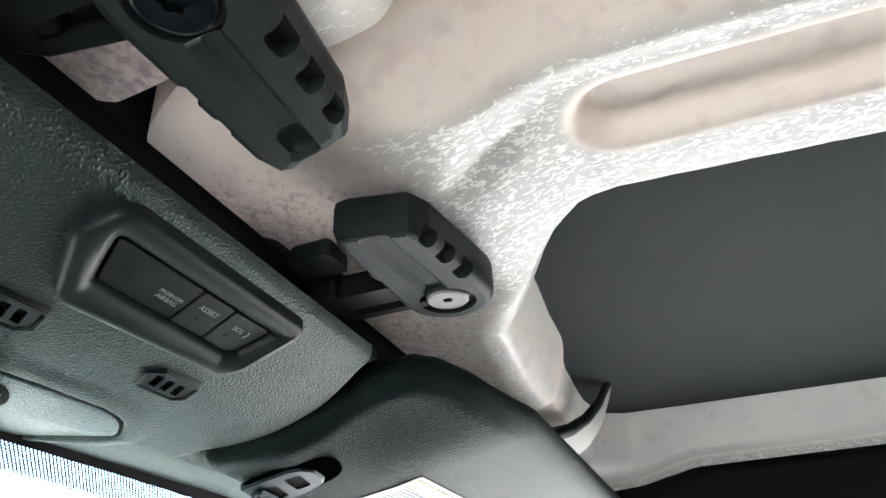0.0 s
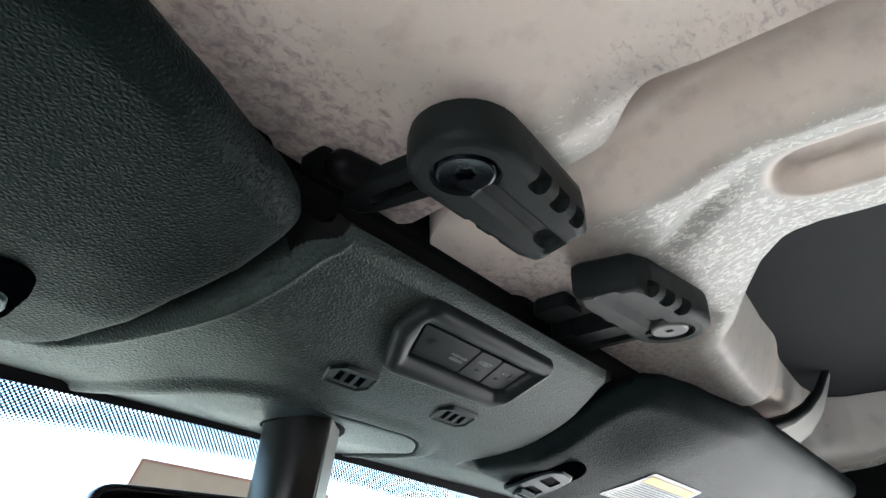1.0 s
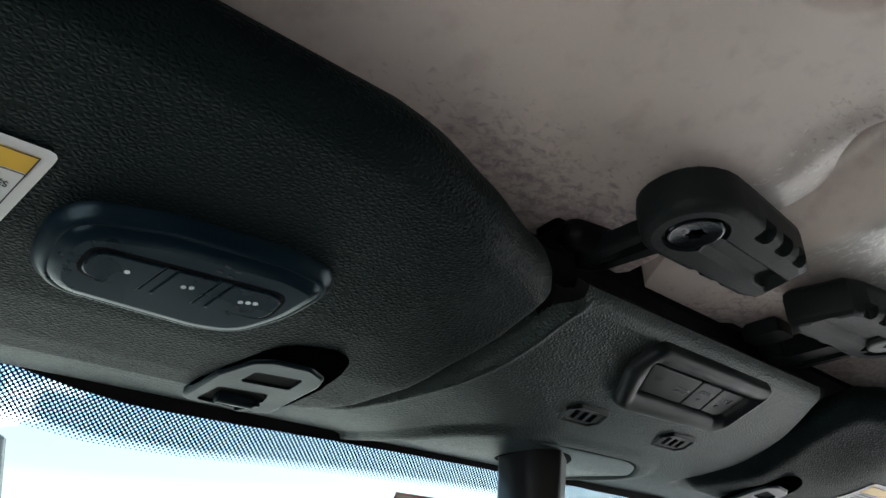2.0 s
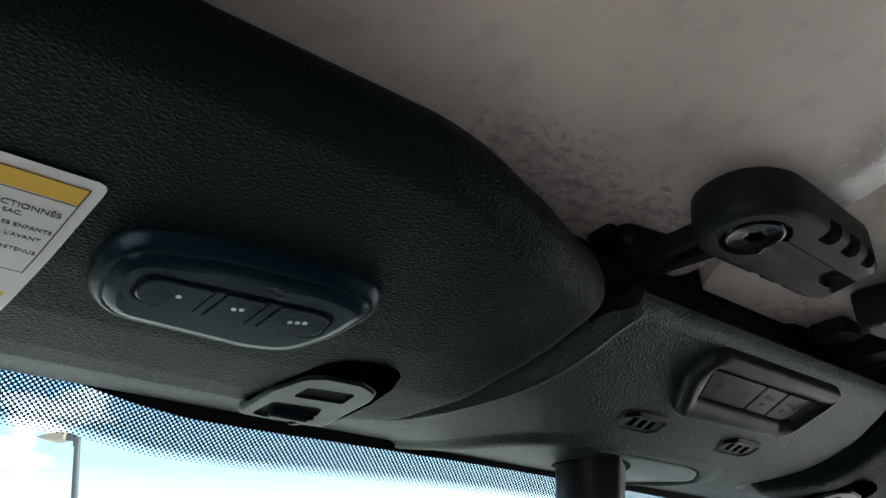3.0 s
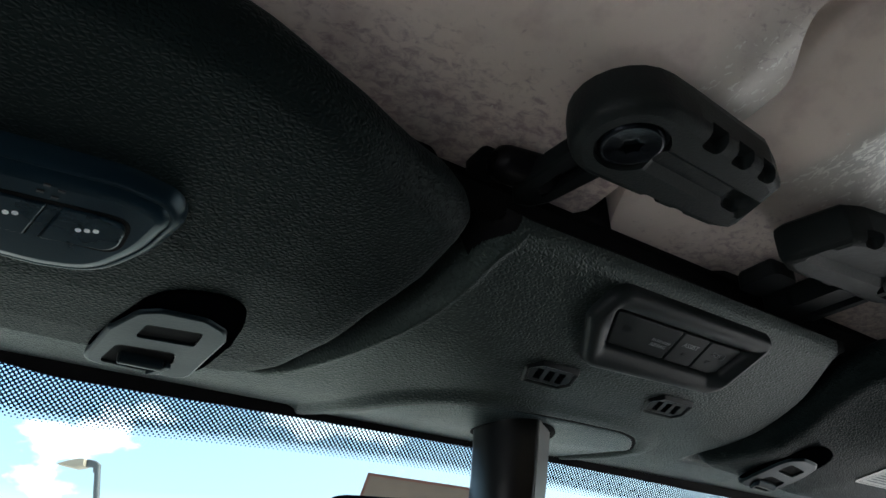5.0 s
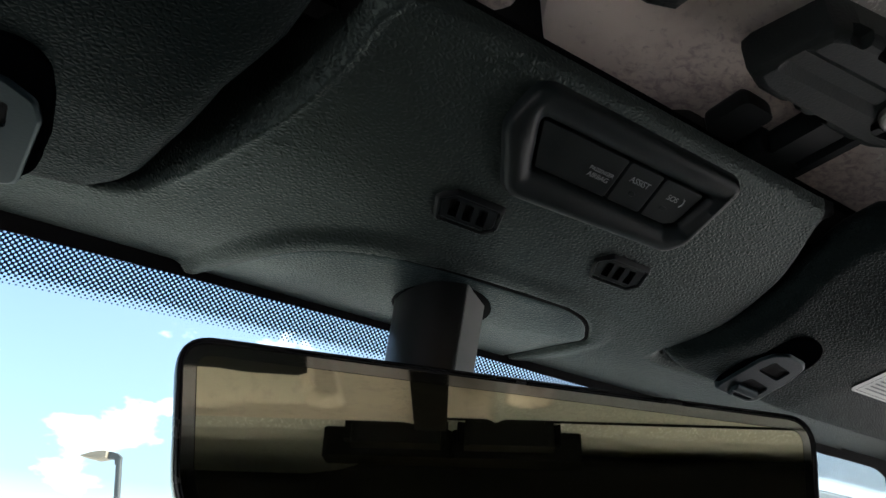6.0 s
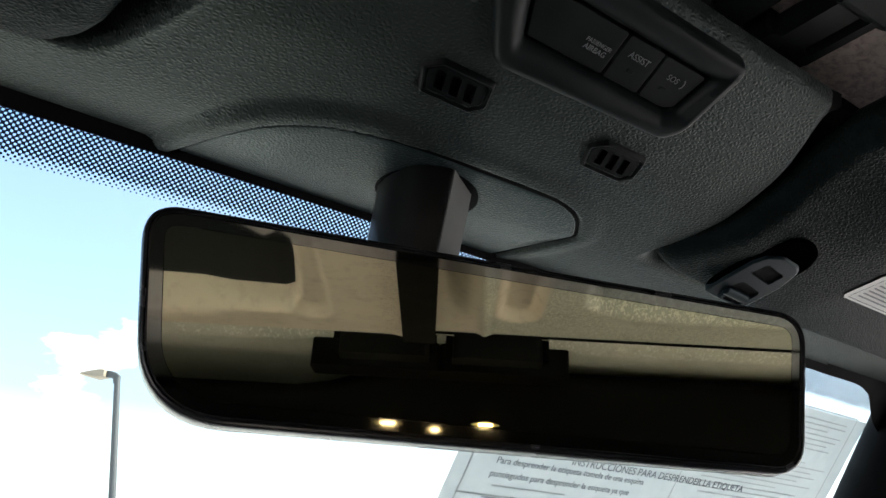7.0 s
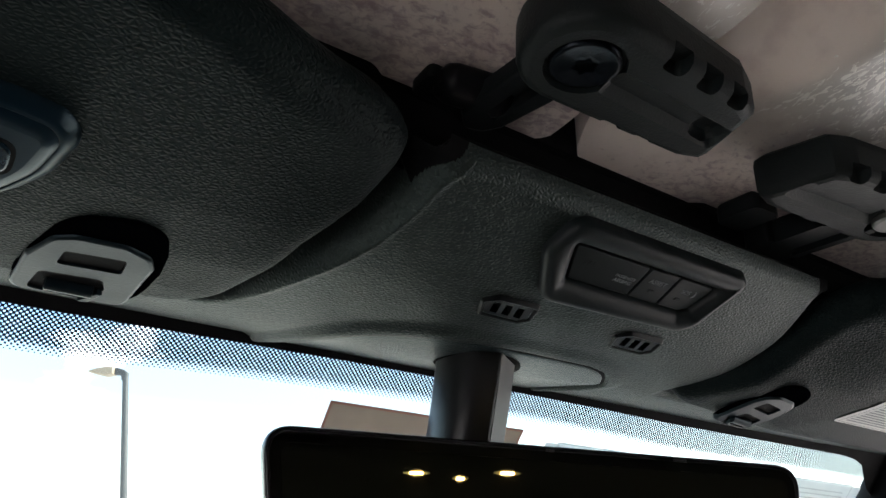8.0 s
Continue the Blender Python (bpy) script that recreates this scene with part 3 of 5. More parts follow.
# ---------------------------------------------------------------- windscreen header and console
CONSOLE_Y = ((-0.0668, 1.6340), (-0.0662, 1.6300), (-0.0650, 1.6272), (-0.0620, 1.6240), (-0.055, 1.6203), (-0.03, 1.6090), (-0.01, 1.6022),
             (0.0, 1.5998), (0.02, 1.5968), (0.04, 1.5946), (0.055, 1.5937), (0.07, 1.5946), (0.085, 1.5967), (0.103, 1.5998))
EDGE_RIGHT = ((-0.08, 0.098), (-0.066, 0.1055), (-0.055, 0.1125), (-0.035, 0.1200), (0.0, 0.1210), (0.02, 0.1180), (0.035, 0.1130), (0.055, 0.1100))
EDGE_LEFT = ((-0.08, 0.092), (-0.0668, 0.1065), (-0.062, 0.1140), (-0.055, 0.1172), (-0.045, 0.1180), (-0.022, 0.1250), (0.0, 0.1360), (0.02, 0.1460), (0.04, 0.1560), (0.055, 0.1680))
PLATE = [(-0.1165, 0.104), (-0.105, 0.0680), (-0.093, 0.0485), (-0.0755, 0.0372), (-0.058, 0.0318), (-0.025, 0.0290), (0.038, 0.0278), (0.0545, 0.0335), (0.0647, 0.0459), (0.053, 0.104)]
BEZEL = [(-0.0400, -0.0228), (0.0430, -0.0198), (0.0500, -0.0130), (0.0535, 0.0175), (0.0500, 0.0222), (-0.0535, 0.0222), (-0.0570, 0.0030)]
BEZEL_AT = axes((0.0, -0.0425, 1.6150), (1, 0, 0), (0, -0.914, 0.406))
MIC_AT = ((-0.0442, -0.0062), (0.0375, -0.0052))


def console_z(y):
    """The header's profile, eased between the points above but for its rear lip."""
    w = min(0.009, max(0.0002, (y + 0.060) * 0.5), max(0.0002, (0.103 - y) * 0.6))
    return sum(line(y + w * k / 4, CONSOLE_Y) for k in range(-4, 5)) / 9


def in_convex(pts, x, y):
    """Depth inside a convex outline, counter-clockwise."""
    d = 9.0
    for i in range(len(pts)):
        (x0, y0), (x1, y1) = pts[i - 1], pts[i]
        d = min(d, ((x1 - x0) * (y - y0) - (y1 - y0) * (x - x0)) / math.hypot(x1 - x0, y1 - y0))
    return d


PLATE_ROUND = rounded(PLATE, [0.002] + [0.2] * 7 + [0.006, 0.002], 4)


def plate_depth(x, y):
    return max(in_convex(PLATE_ROUND, x, y), -0.03) if -0.14 < x < 0.09 and y > 0.006 else -0.03


def header_height(x, y):
    z = console_z(y)
    edge = curve(y, EDGE_RIGHT if x > 0 else EDGE_LEFT)
    over = abs(x) - edge
    low_corner = step(-0.070, -0.048, y)
    z += 0.026 * step(-0.005, 0.014, over) * step(0.050, 0.034, y) * low_corner
    # bead along the console's edge on the driver's side
    if x < 0:
        z -= 0.0013 * math.exp(-((over + 0.0040) / 0.0022) ** 2) * step(0.045, 0.020, y) * step(-0.066, -0.058, y)
    # rolled lip round the mirror's cover plate, fuller on the driver's side
    d = plate_depth(x, y)
    full = 0.0014 + 0.0018 * step(-0.01, -0.07, x)
    z -= full * step(-0.016, -0.0065, d) * step(0.0, -0.0032, d)
    z += 0.0024 * step(-0.0030, 0.0, d)
    # seats of the button panel and the two microphone grilles
    v = BEZEL_AT.inverted() @ Vector((x, y, z))
    z += 0.014 * step(0.004, 0.006, in_convex(BEZEL, v.x, v.y))
    for mx, my in MIC_AT:
        if abs(x - mx) < 0.0125 and abs(y - my) < 0.0050:
            z += 0.008
    return z


def windscreen_header():
    bm = bmesh.new()
    xs = sorted(set(steps(-0.56, -0.19, 40) + steps(-0.19, 0.19, 230) + steps(-0.136, -0.100, 70) + steps(0.086, 0.124, 70) + steps(0.19, 0.56, 40)))
    ys = sorted(set([-0.0668, -0.0665, -0.0662, -0.0656, -0.0650, -0.0642] + steps(-0.063, -0.044, 38) + steps(-0.0425, 0.103, 110)))
    def side(x, y):
        """The trench beside the console, under the visors, is bare black plastic, darkened further for the shade in it.
        """
        if y > 0.0945 and x < -0.1215 - 0.8 * max(0.0, 0.1005 - y):
            return -1
        over = abs(x) - curve(y, EDGE_RIGHT if x > 0 else EDGE_LEFT)
        if over < (0.0015 if y < -0.046 else 0.009) or y > 0.03:
            return 0
        if y < -0.046:
            return 2 if over < 0.009 else -1
        return 2 if y < -0.02 else 1
    sheet(bm, xs, ys, header_height, side)
    h = tagged(part("windscreen_header", bm, (HEADER, CATCH, RUBBER), smooth=70), "black leather-grained windscreen header trim", "header trim", kind="structure")
    # flat cover round the mirror's foot, rising to the glass
    bm = bmesh.new()
    rise = lambda y, k: console_z(y) + 0.0022 - k

    def ring(d, k):
        q = rounded(inset(PLATE, d), [0.002] + [0.2] * 7 + [0.006, 0.002], 8)
        return [(x, y, rise(y, k)) for x, y in q]

    def shrunk(f):
        return [(-0.02 + (x + 0.02) * f, 0.068 + (y - 0.068) * f, rise(0.068 + (y - 0.068) * f, 0.0030)) for x, y, z in ring(0.0012, 0)]
    loft(bm, [ring(0.0002, -0.003), ring(0.0002, 0.0022), ring(0.0006, 0.0028), ring(0.0012, 0.0030)] + [shrunk(f) for f in (0.9, 0.8, 0.7, 0.6, 0.5, 0.4, 0.3, 0.2, 0.1)])
    part("mirror_cover", bm, COVER, h, "black grained cover plate round the mirror stem", smooth=40)
    bm = bmesh.new()
    loft(bm, [ring(-0.0014, -0.003), ring(-0.0014, 0.0026), ring(0.0004, 0.0026)], Matrix(), True, False)
    part("cover_joint", bm, RUBBER, h, "dark joint round the cover", smooth=0)
    # soft seal between the header and the roof panels
    bm = bmesh.new()
    box(bm, -0.56, 0.56, -0.0455, -0.038, 1.628, 1.70)
    # this strip also stands in for the shade on the header's rolled lip
    box(bm, -0.112, 0.104, -0.0620, -0.0450, 1.6315, 1.640, edge=0.003)
    tagged(part("roof_seal", bm, RUBBER), "black rubber seal between roof panels and header", "seal", kind="structure")
    bm = bmesh.new()
    box(bm, -0.60, 0.60, -0.05, 0.10, 1.66, 1.75)
    tagged(part("header_beam", bm, RUBBER), "black painted beam above the windscreen", "beam", kind="structure")
    return h


GLASS_TOP = Vector((0, 0.100, 1.6035))
GLASS_DOWN = Vector((0, 0.62, -0.785)).normalized()


def on_glass(x, d, lift=0.0):
    """A point of the windscreen, d metres below its top edge, lift metres towards the cabin."""
    n = Vector((1, 0, 0)).cross(GLASS_DOWN).normalized()
    if n.y > 0:
        n = -n
    return GLASS_TOP + Vector((x, 0, 0)) + GLASS_DOWN * d + n * lift


def windscreen():
    t = tagged(new("window_1"), "tinted windscreen with a dotted black border", "windscreen", kind="structure")
    bm = bmesh.new()
    vs = [bm.verts.new(on_glass(x, d)) for x, d in ((-0.62, -0.02), (0.62, -0.02), (0.70, 0.70), (-0.70, 0.70))]
    bm.faces.new(vs)
    g = part("pane", bm, GLASS, t)
    g.visible_shadow = False
    bm = bmesh.new()
    uv = bm.loops.layers.uv.new("UVMap")
    cols = steps(-0.47, 0.47, 80)
    # the printed border climbs again towards the driver's pillar
    sag = lambda x: 0.0065 * min(abs(x) / 0.2, 1.0) ** 2 * (1 - 0.75 * step(-0.24, -0.29, x))
    for x0, x1 in zip(cols, cols[1:]):
        q = ((x0, 0.0), (x1, 0.0), (x1, 0.0252), (x0, 0.0252))
        f = bm.faces.new([bm.verts.new(on_glass(x, d + sag(x), 0.003)) for x, d in q])
        for lp, (x, d) in zip(f.loops, q):
            lp[uv].uv = (x, d)
    part("dotted_border", bm, FRIT, t, "black ceramic dots printed on the glass")
    # solid black edge
    bm = bmesh.new()
    for x0, x1 in zip(steps(-0.56, 0.54, 44), steps(-0.535, 0.565, 44)):
        low = lambda x: 0.0070 * (1 - 0.8 * step(-0.24, -0.29, x)) + 0.35 * sag(x)
        vs = [on_glass(x, d, 0.0045) for x, d in ((x0, -0.012), (x1, -0.012), (x1, low(x1)), (x0, low(x0)))]
        bm.faces.new([bm.verts.new(v) for v in vs])
    part("black_edge", bm, RUBBER, t)
    return t


VISOR_LEFT = ((-0.1112, 0.262), (-0.1108, 0.246), (-0.1090, 0.2305), (-0.1065, 0.2185), (-0.0976, 0.1905), (-0.0868, 0.1680), (-0.0795, 0.1510), (-0.0715, 0.1385),
              (-0.066, 0.1330), (-0.058, 0.1318), (-0.050, 0.1325), (-0.040, 0.1342), (-0.0266, 0.1405), (-0.0176, 0.1447), (0.0082, 0.1510), (0.030, 0.1560),
              (0.0405, 0.1600), (0.0490, 0.1665), (0.0530, 0.176), (0.0545, 0.188))
VISOR_RIGHT = ((-0.1180, 0.240), (-0.1165, 0.215), (-0.110, 0.187), (-0.100, 0.160), (-0.088, 0.139), (-0.078, 0.1285), (-0.062, 0.1255), (-0.02, 0.1250),
               (0.005, 0.1210), (0.02, 0.1150), (0.031, 0.1100), (0.036, 0.1110), (0.0398, 0.1150), (0.042, 0.124))


def visor_edge(side, y):
    return line(y, VISOR_LEFT if side < 0 else VISOR_RIGHT)


def visor_under(x, y):
    """Underside of a sun visor; the passenger's (x > 0) hangs a little lower."""
    droop, x = 0.0075 * min(max((x - 0.12) / 0.09, 0.0), 1.0), abs(x)
    z = line(y, ((-0.12, 1.6190), (-0.10, 1.6135), (-0.065, 1.6060), (-0.03, 1.5975), (0.0, 1.5925), (0.03, 1.5905), (0.078, 1.5930)))
    return z - droop + 0.010 * step(0.20, 0.13, x) * step(0.0, -0.06, y)


def sun_visor(side, label):
    t = thing("sun_visor", label, "sun visor", "sun visors")
    bm = bmesh.new()
    prof = VISOR_LEFT if side < 0 else VISOR_RIGHT
    rear, front = prof[0][0], prof[-1][0]
    ends = (0.0, 0.0005, 0.0015, 0.003, 0.005, 0.0075, 0.0105)
    ys = sorted(set([rear + e for e in ends] + steps(rear + 0.0135, front - 0.0145, 74) + [front - e for e in ends]))
    fr = [0.0, 0.001, 0.0025, 0.005, 0.008, 0.012, 0.017, 0.024, 0.034] + steps(0.05, 0.96, 70) + [0.975, 0.99, 1.0]
    outer, rad, thick = 0.52, 0.011, 0.022
    low, top = [], []
    for y in ys:
        xi = visor_edge(side, y)
        a, b = [], []
        for s in fr:
            x = xi + s * (outer - xi)
            slope = abs(visor_edge(side, y + 0.002) - visor_edge(side, y - 0.002)) / 0.004
            d = min((x - xi) / math.sqrt(1 + slope * slope), y - rear, (front - y) * 2.5, outer - x)
            k = 1 - min(max(d, 0) / rad, 1.0)
            e = (1 - math.sqrt(max(0.0, 1 - k * k))) * thick * 0.5
            z = visor_under(side * x, y)
            a.append(bm.verts.new((side * x, y, z + e)))
            b.append(bm.verts.new((side * x, y, z + thick - e)))
        low.append(a)
        top.append(b)
    for rows in (low, top):
        for r0, r1 in zip(rows, rows[1:]):
            for i in range(len(fr) - 1):
                bm.faces.new((r0[i], r0[i + 1], r1[i + 1], r1[i]))
    bmesh.ops.remove_doubles(bm, verts=bm.verts, dist=0.00002)
    part("visor_board", bm, VISOR, t, smooth=60)
    return t


# ---------------------------------------------------------------- button panel, microphones
def button_panel():
    t = thing("button_panel", "black overhead panel with airbag lamp, assist and emergency buttons", "button panel")
    hole = [(-0.0350, -0.0088), (0.0350, -0.0088), (0.0405, -0.0060), (0.0431, 0.0060), (0.0440, 0.0098), (-0.0440, 0.0098), (-0.0403, 0.0020)]
    bm = bmesh.new()

    def ring(pts, r, h):
        return [(x, y, h) for x, y in rounded(pts, r, 7)]
    rings = [ring(inset(BEZEL, -0.0006), 0.0105, -0.003), ring(BEZEL, 0.0105, 0.0020), ring(inset(BEZEL, 0.0008), 0.0100, 0.0042),
             ring(inset(BEZEL, 0.0024), 0.0088, 0.0056), ring(inset(BEZEL, 0.0044), 0.0070, 0.0060),
             ring(inset(hole, -0.0048), 0.0048, 0.0052), ring(inset(hole, -0.0024), 0.0035, 0.0034), ring(inset(hole, -0.0009), 0.0026, 0.0016), ring(inset(hole, -0.0005), 0.0024, -0.006)]
    loft(bm, rings, BEZEL_AT, False, True)
    part("bezel", bm, BLACK, t, "satin black rounded bezel", smooth=50)
    face = [(-0.0345, 0.0005, "airbag_lamp"), (0.0012, 0.0195, "assist_button"), (0.0202, 0.0350, "emergency_button")]
    for x0, x1, name in face:
        def at(x, top):
            if x < -0.03:
                return -0.0440 if top else -0.0350
            return x - 0.0012 if top else x
        if x1 > 0.03:
            pts = [(at(x0, 0), -0.0088), (0.0338, -0.0088), (0.0385, -0.0064), (0.0412, 0.0098), (at(x0, 1), 0.0098)]
        else:
            pts = [(at(x0, 0), -0.0088), (at(x1, 0), -0.0088), (at(x1, 1), 0.0098), (at(x0, 1), 0.0098)]
        bm = bmesh.new()
        plate(bm, inset(pts, 0.00035), -0.0045, 0.0018, BEZEL_AT, 0.0012, 0.0004, 4)
        b = part(name, bm, BUTTON, t)
        up = BEZEL_AT @ Matrix.Translation((0, 0, 0.00192))
        if name == "airbag_lamp":
            letters("PASSENGER", 0.0023, up @ Matrix.Translation((-0.0085, 0.0008, 0)), PRINT, b)
            letters("AIRBAG", 0.0030, up @ Matrix.Translation((-0.0085, -0.0018, 0)), PRINT, b)
            ico = bmesh.new()
            for k in range(3):
                box(ico, -0.034 + 0.0022 * k, -0.0332 + 0.0022 * k, 0.001, 0.0035, 0.0, 0.0001, up)
            part("pictogram", ico, BUTTON, b)
        elif name == "assist_button":
            letters("ASSIST", 0.0036, up @ Matrix.Translation((0.0098, 0.0032, 0)), PRINT, b)
        else:
            letters("SOS", 0.0034, up @ Matrix.Translation((0.0285, 0.0030, 0)), PRINT, b)
            arc = bmesh.new()
            tube(arc, [up @ Vector((0.0330 + 0.0014 * math.cos(q), 0.0030 + 0.0020 * math.sin(q), 0.0001)) for q in steps(-1.2, 1.2, 8)], 0.0003, 6)
            part("pictogram", arc, PRINT, b)
        if name != "airbag_lamp":
            bm = bmesh.new()
            cx = 0.0100 if name == "assist_button" else 0.0275
            plate(bm, [(cx - 0.0016, -0.0031), (cx + 0.0016, -0.0031), (cx + 0.0016, -0.0014), (cx - 0.0016, -0.0014)], 0.0016, 0.0021, BEZEL_AT, 0.0006, 0.0002, 4)
            part("indicator", bm, BLACK, b)
    return t


def microphone(x, y):
    t = thing("microphone_grille", "small black slotted microphone grille in the header", "microphone", "microphone grilles")
    m = axes((x, y, header_height(x - 0.02, y)), (1, 0, 0), (0, -0.985, 0.17))
    out = [(-0.0105, -0.0080), (0.0115, -0.0080), (0.0160, -0.0030), (0.0120, 0.0080), (-0.0100, 0.0080), (-0.0160, 0.0030)]

    def ring(d, h):
        return [(a, b, h) for a, b in rounded(inset(out, d), 0.0022, 4)]
    bm = bmesh.new()
    loft(bm, [ring(-0.0010, -0.0012), ring(-0.0002, 0.0007), ring(0.0004, 0.0012), ring(0.0010, 0.0011), ring(0.0014, 0.0002), ring(0.0016, -0.003)], m, False, False)
    part("frame", bm, MIC, t, "black raised rim")
    bm = bmesh.new()
    loft(bm, [ring(0.0015, -0.0045), ring(0.0017, 0.0001), ring(0.0022, 0.0005)], m)
    g = part("grille", bm, MIC, t, "flat grille with three slanted slots", smooth=30)
    bm = bmesh.new()
    for c in (-0.0066, 0.0, 0.0066):
        plate(bm, [(c - 0.0003, -0.0042), (c + 0.0037, -0.0042), (c + 0.0003, 0.0042), (c - 0.0037, 0.0042)], -0.0040, 0.004, m, 0.0004, 0, 3)
    cut(g, bm)
    bm = bmesh.new()
    loft(bm, [ring(0.0030, -0.0042), ring(0.0030, -0.0036)], m)
    part("gauze", bm, RUBBER, t, "dark gauze behind the slots", smooth=0)
    return t


# ---------------------------------------------------------------- mirror
MIRROR_AT = axes((0, 0.012, 1.512), (0.959, -0.283, 0), (0, 0, 1))


def rear_mirror():
    t = thing("rear_view_mirror", "black-framed rear-view mirror on a curved stem", "mirror")
    out = [(-0.1234, -0.0350), (0.1215, -0.0315), (0.1350, 0.0365), (-0.1352, 0.0365)]
    rr = [0.031, 0.017, 0.013, 0.012]

    def ring(d, h, k=1.0):
        return [(a, b, h) for a, b in rounded(inset(out, d), [max(r - d * k, 0.002) for r in rr], 10)]
    bm = bmesh.new()
    loft(bm, [ring(0.022, -0.030), ring(0.010, -0.026), ring(0.002, -0.016), ring(-0.0004, -0.006), ring(0.0, -0.001), ring(0.0005, 0.0012), ring(0.0013, 0.0020), ring(0.0018, 0.0020), ring(0.0020, 0.0014), ring(0.0023, 0.0018), ring(0.0027, 0.0018), ring(0.0029, 0.0009)], MIRROR_AT, True, False)
    part("housing", bm, SATIN, t, "glossy black housing", smooth=45)
    bm = bmesh.new()
    loft(bm, [ring(0.0028, 0.0011), ring(0.0070, 0.0011)], MIRROR_AT, False, False)
    part("glass_border", bm, MIRROR_EDGE, t, "dimmer border of the mirror glass", smooth=0)
    bm = bmesh.new()
    loft(bm, [ring(0.0071, 0.0008), ring(0.0072, 0.0011)], MIRROR_AT, False, True)
    part("mirror_glass", bm, MIRROR, t, "slightly yellow mirror glass", smooth=0)
    bm = bmesh.new()
    top, low = Vector((-0.0160, 0.0500, 1.606)), Vector((-0.0236, 0.0590, 1.522))
    # round towards the driver, with a crease and a flat band on the passenger's side
    sec = rounded([(0.0190, 0.0185), (-0.0185, 0.0185), (-0.0205, 0.0010), (-0.0140, -0.0130), (0.0005, -0.0172), (0.0200, -0.0040)], [0.006, 0.008, 0.03, 0.03, 0.0030, 0.005], 10)
    rings = []
    for s in steps(0, 1, 20):
        c = top.lerp(low, s) + Vector((-0.0016 * math.sin(s * math.pi), -0.004 * math.sin(s * math.pi), 0))
        k = 1.0 - 0.07 * math.sin(min(s * 1.5, 1.0) * math.pi / 2)
        rings.append([(c.x + a * k, c.y + b * k, c.z) for a, b in sec])
    loft(bm, rings)
    part("stem", bm, STEM, t, "satin black stem with one crease and a flat band", smooth=30)
    # lighter strip laid on the flat band, its sheen put into the colour
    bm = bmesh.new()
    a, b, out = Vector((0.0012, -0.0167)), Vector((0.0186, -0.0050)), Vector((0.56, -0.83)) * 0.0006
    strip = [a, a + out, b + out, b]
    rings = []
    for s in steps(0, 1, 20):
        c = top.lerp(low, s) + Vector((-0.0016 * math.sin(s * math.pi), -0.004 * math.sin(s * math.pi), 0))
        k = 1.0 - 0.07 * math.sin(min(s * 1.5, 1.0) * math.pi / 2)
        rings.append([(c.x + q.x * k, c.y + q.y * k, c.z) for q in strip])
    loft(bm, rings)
    part("stem_sheen", bm, STEM_SHEEN, t, "lighter strip in place of the sheen on the stem's flat side", smooth=30)
    # black disc stands in for the shade in the hole round the stem
    bm = bmesh.new()
    foot = Vector((-0.0150, 0.0565, 0))
    ring = [(foot.x + 0.0238 * math.cos(a), foot.y + 0.0215 * math.sin(a)) for a in steps(0, 2 * math.pi * 39 / 40, 39)]
    loft(bm, [[(x, y, 1.606) for x, y in ring], [(x, y, console_z(y) - 0.0011) for x, y in ring], [(foot.x + (x - foot.x) * 0.5, foot.y + (y - foot.y) * 0.5, console_z(foot.y + (y - foot.y) * 0.5) - 0.0011) for x, y in ring]])
    part("socket", bm, RUBBER, t, "dark disc for the shaded hole round the stem")
    return t


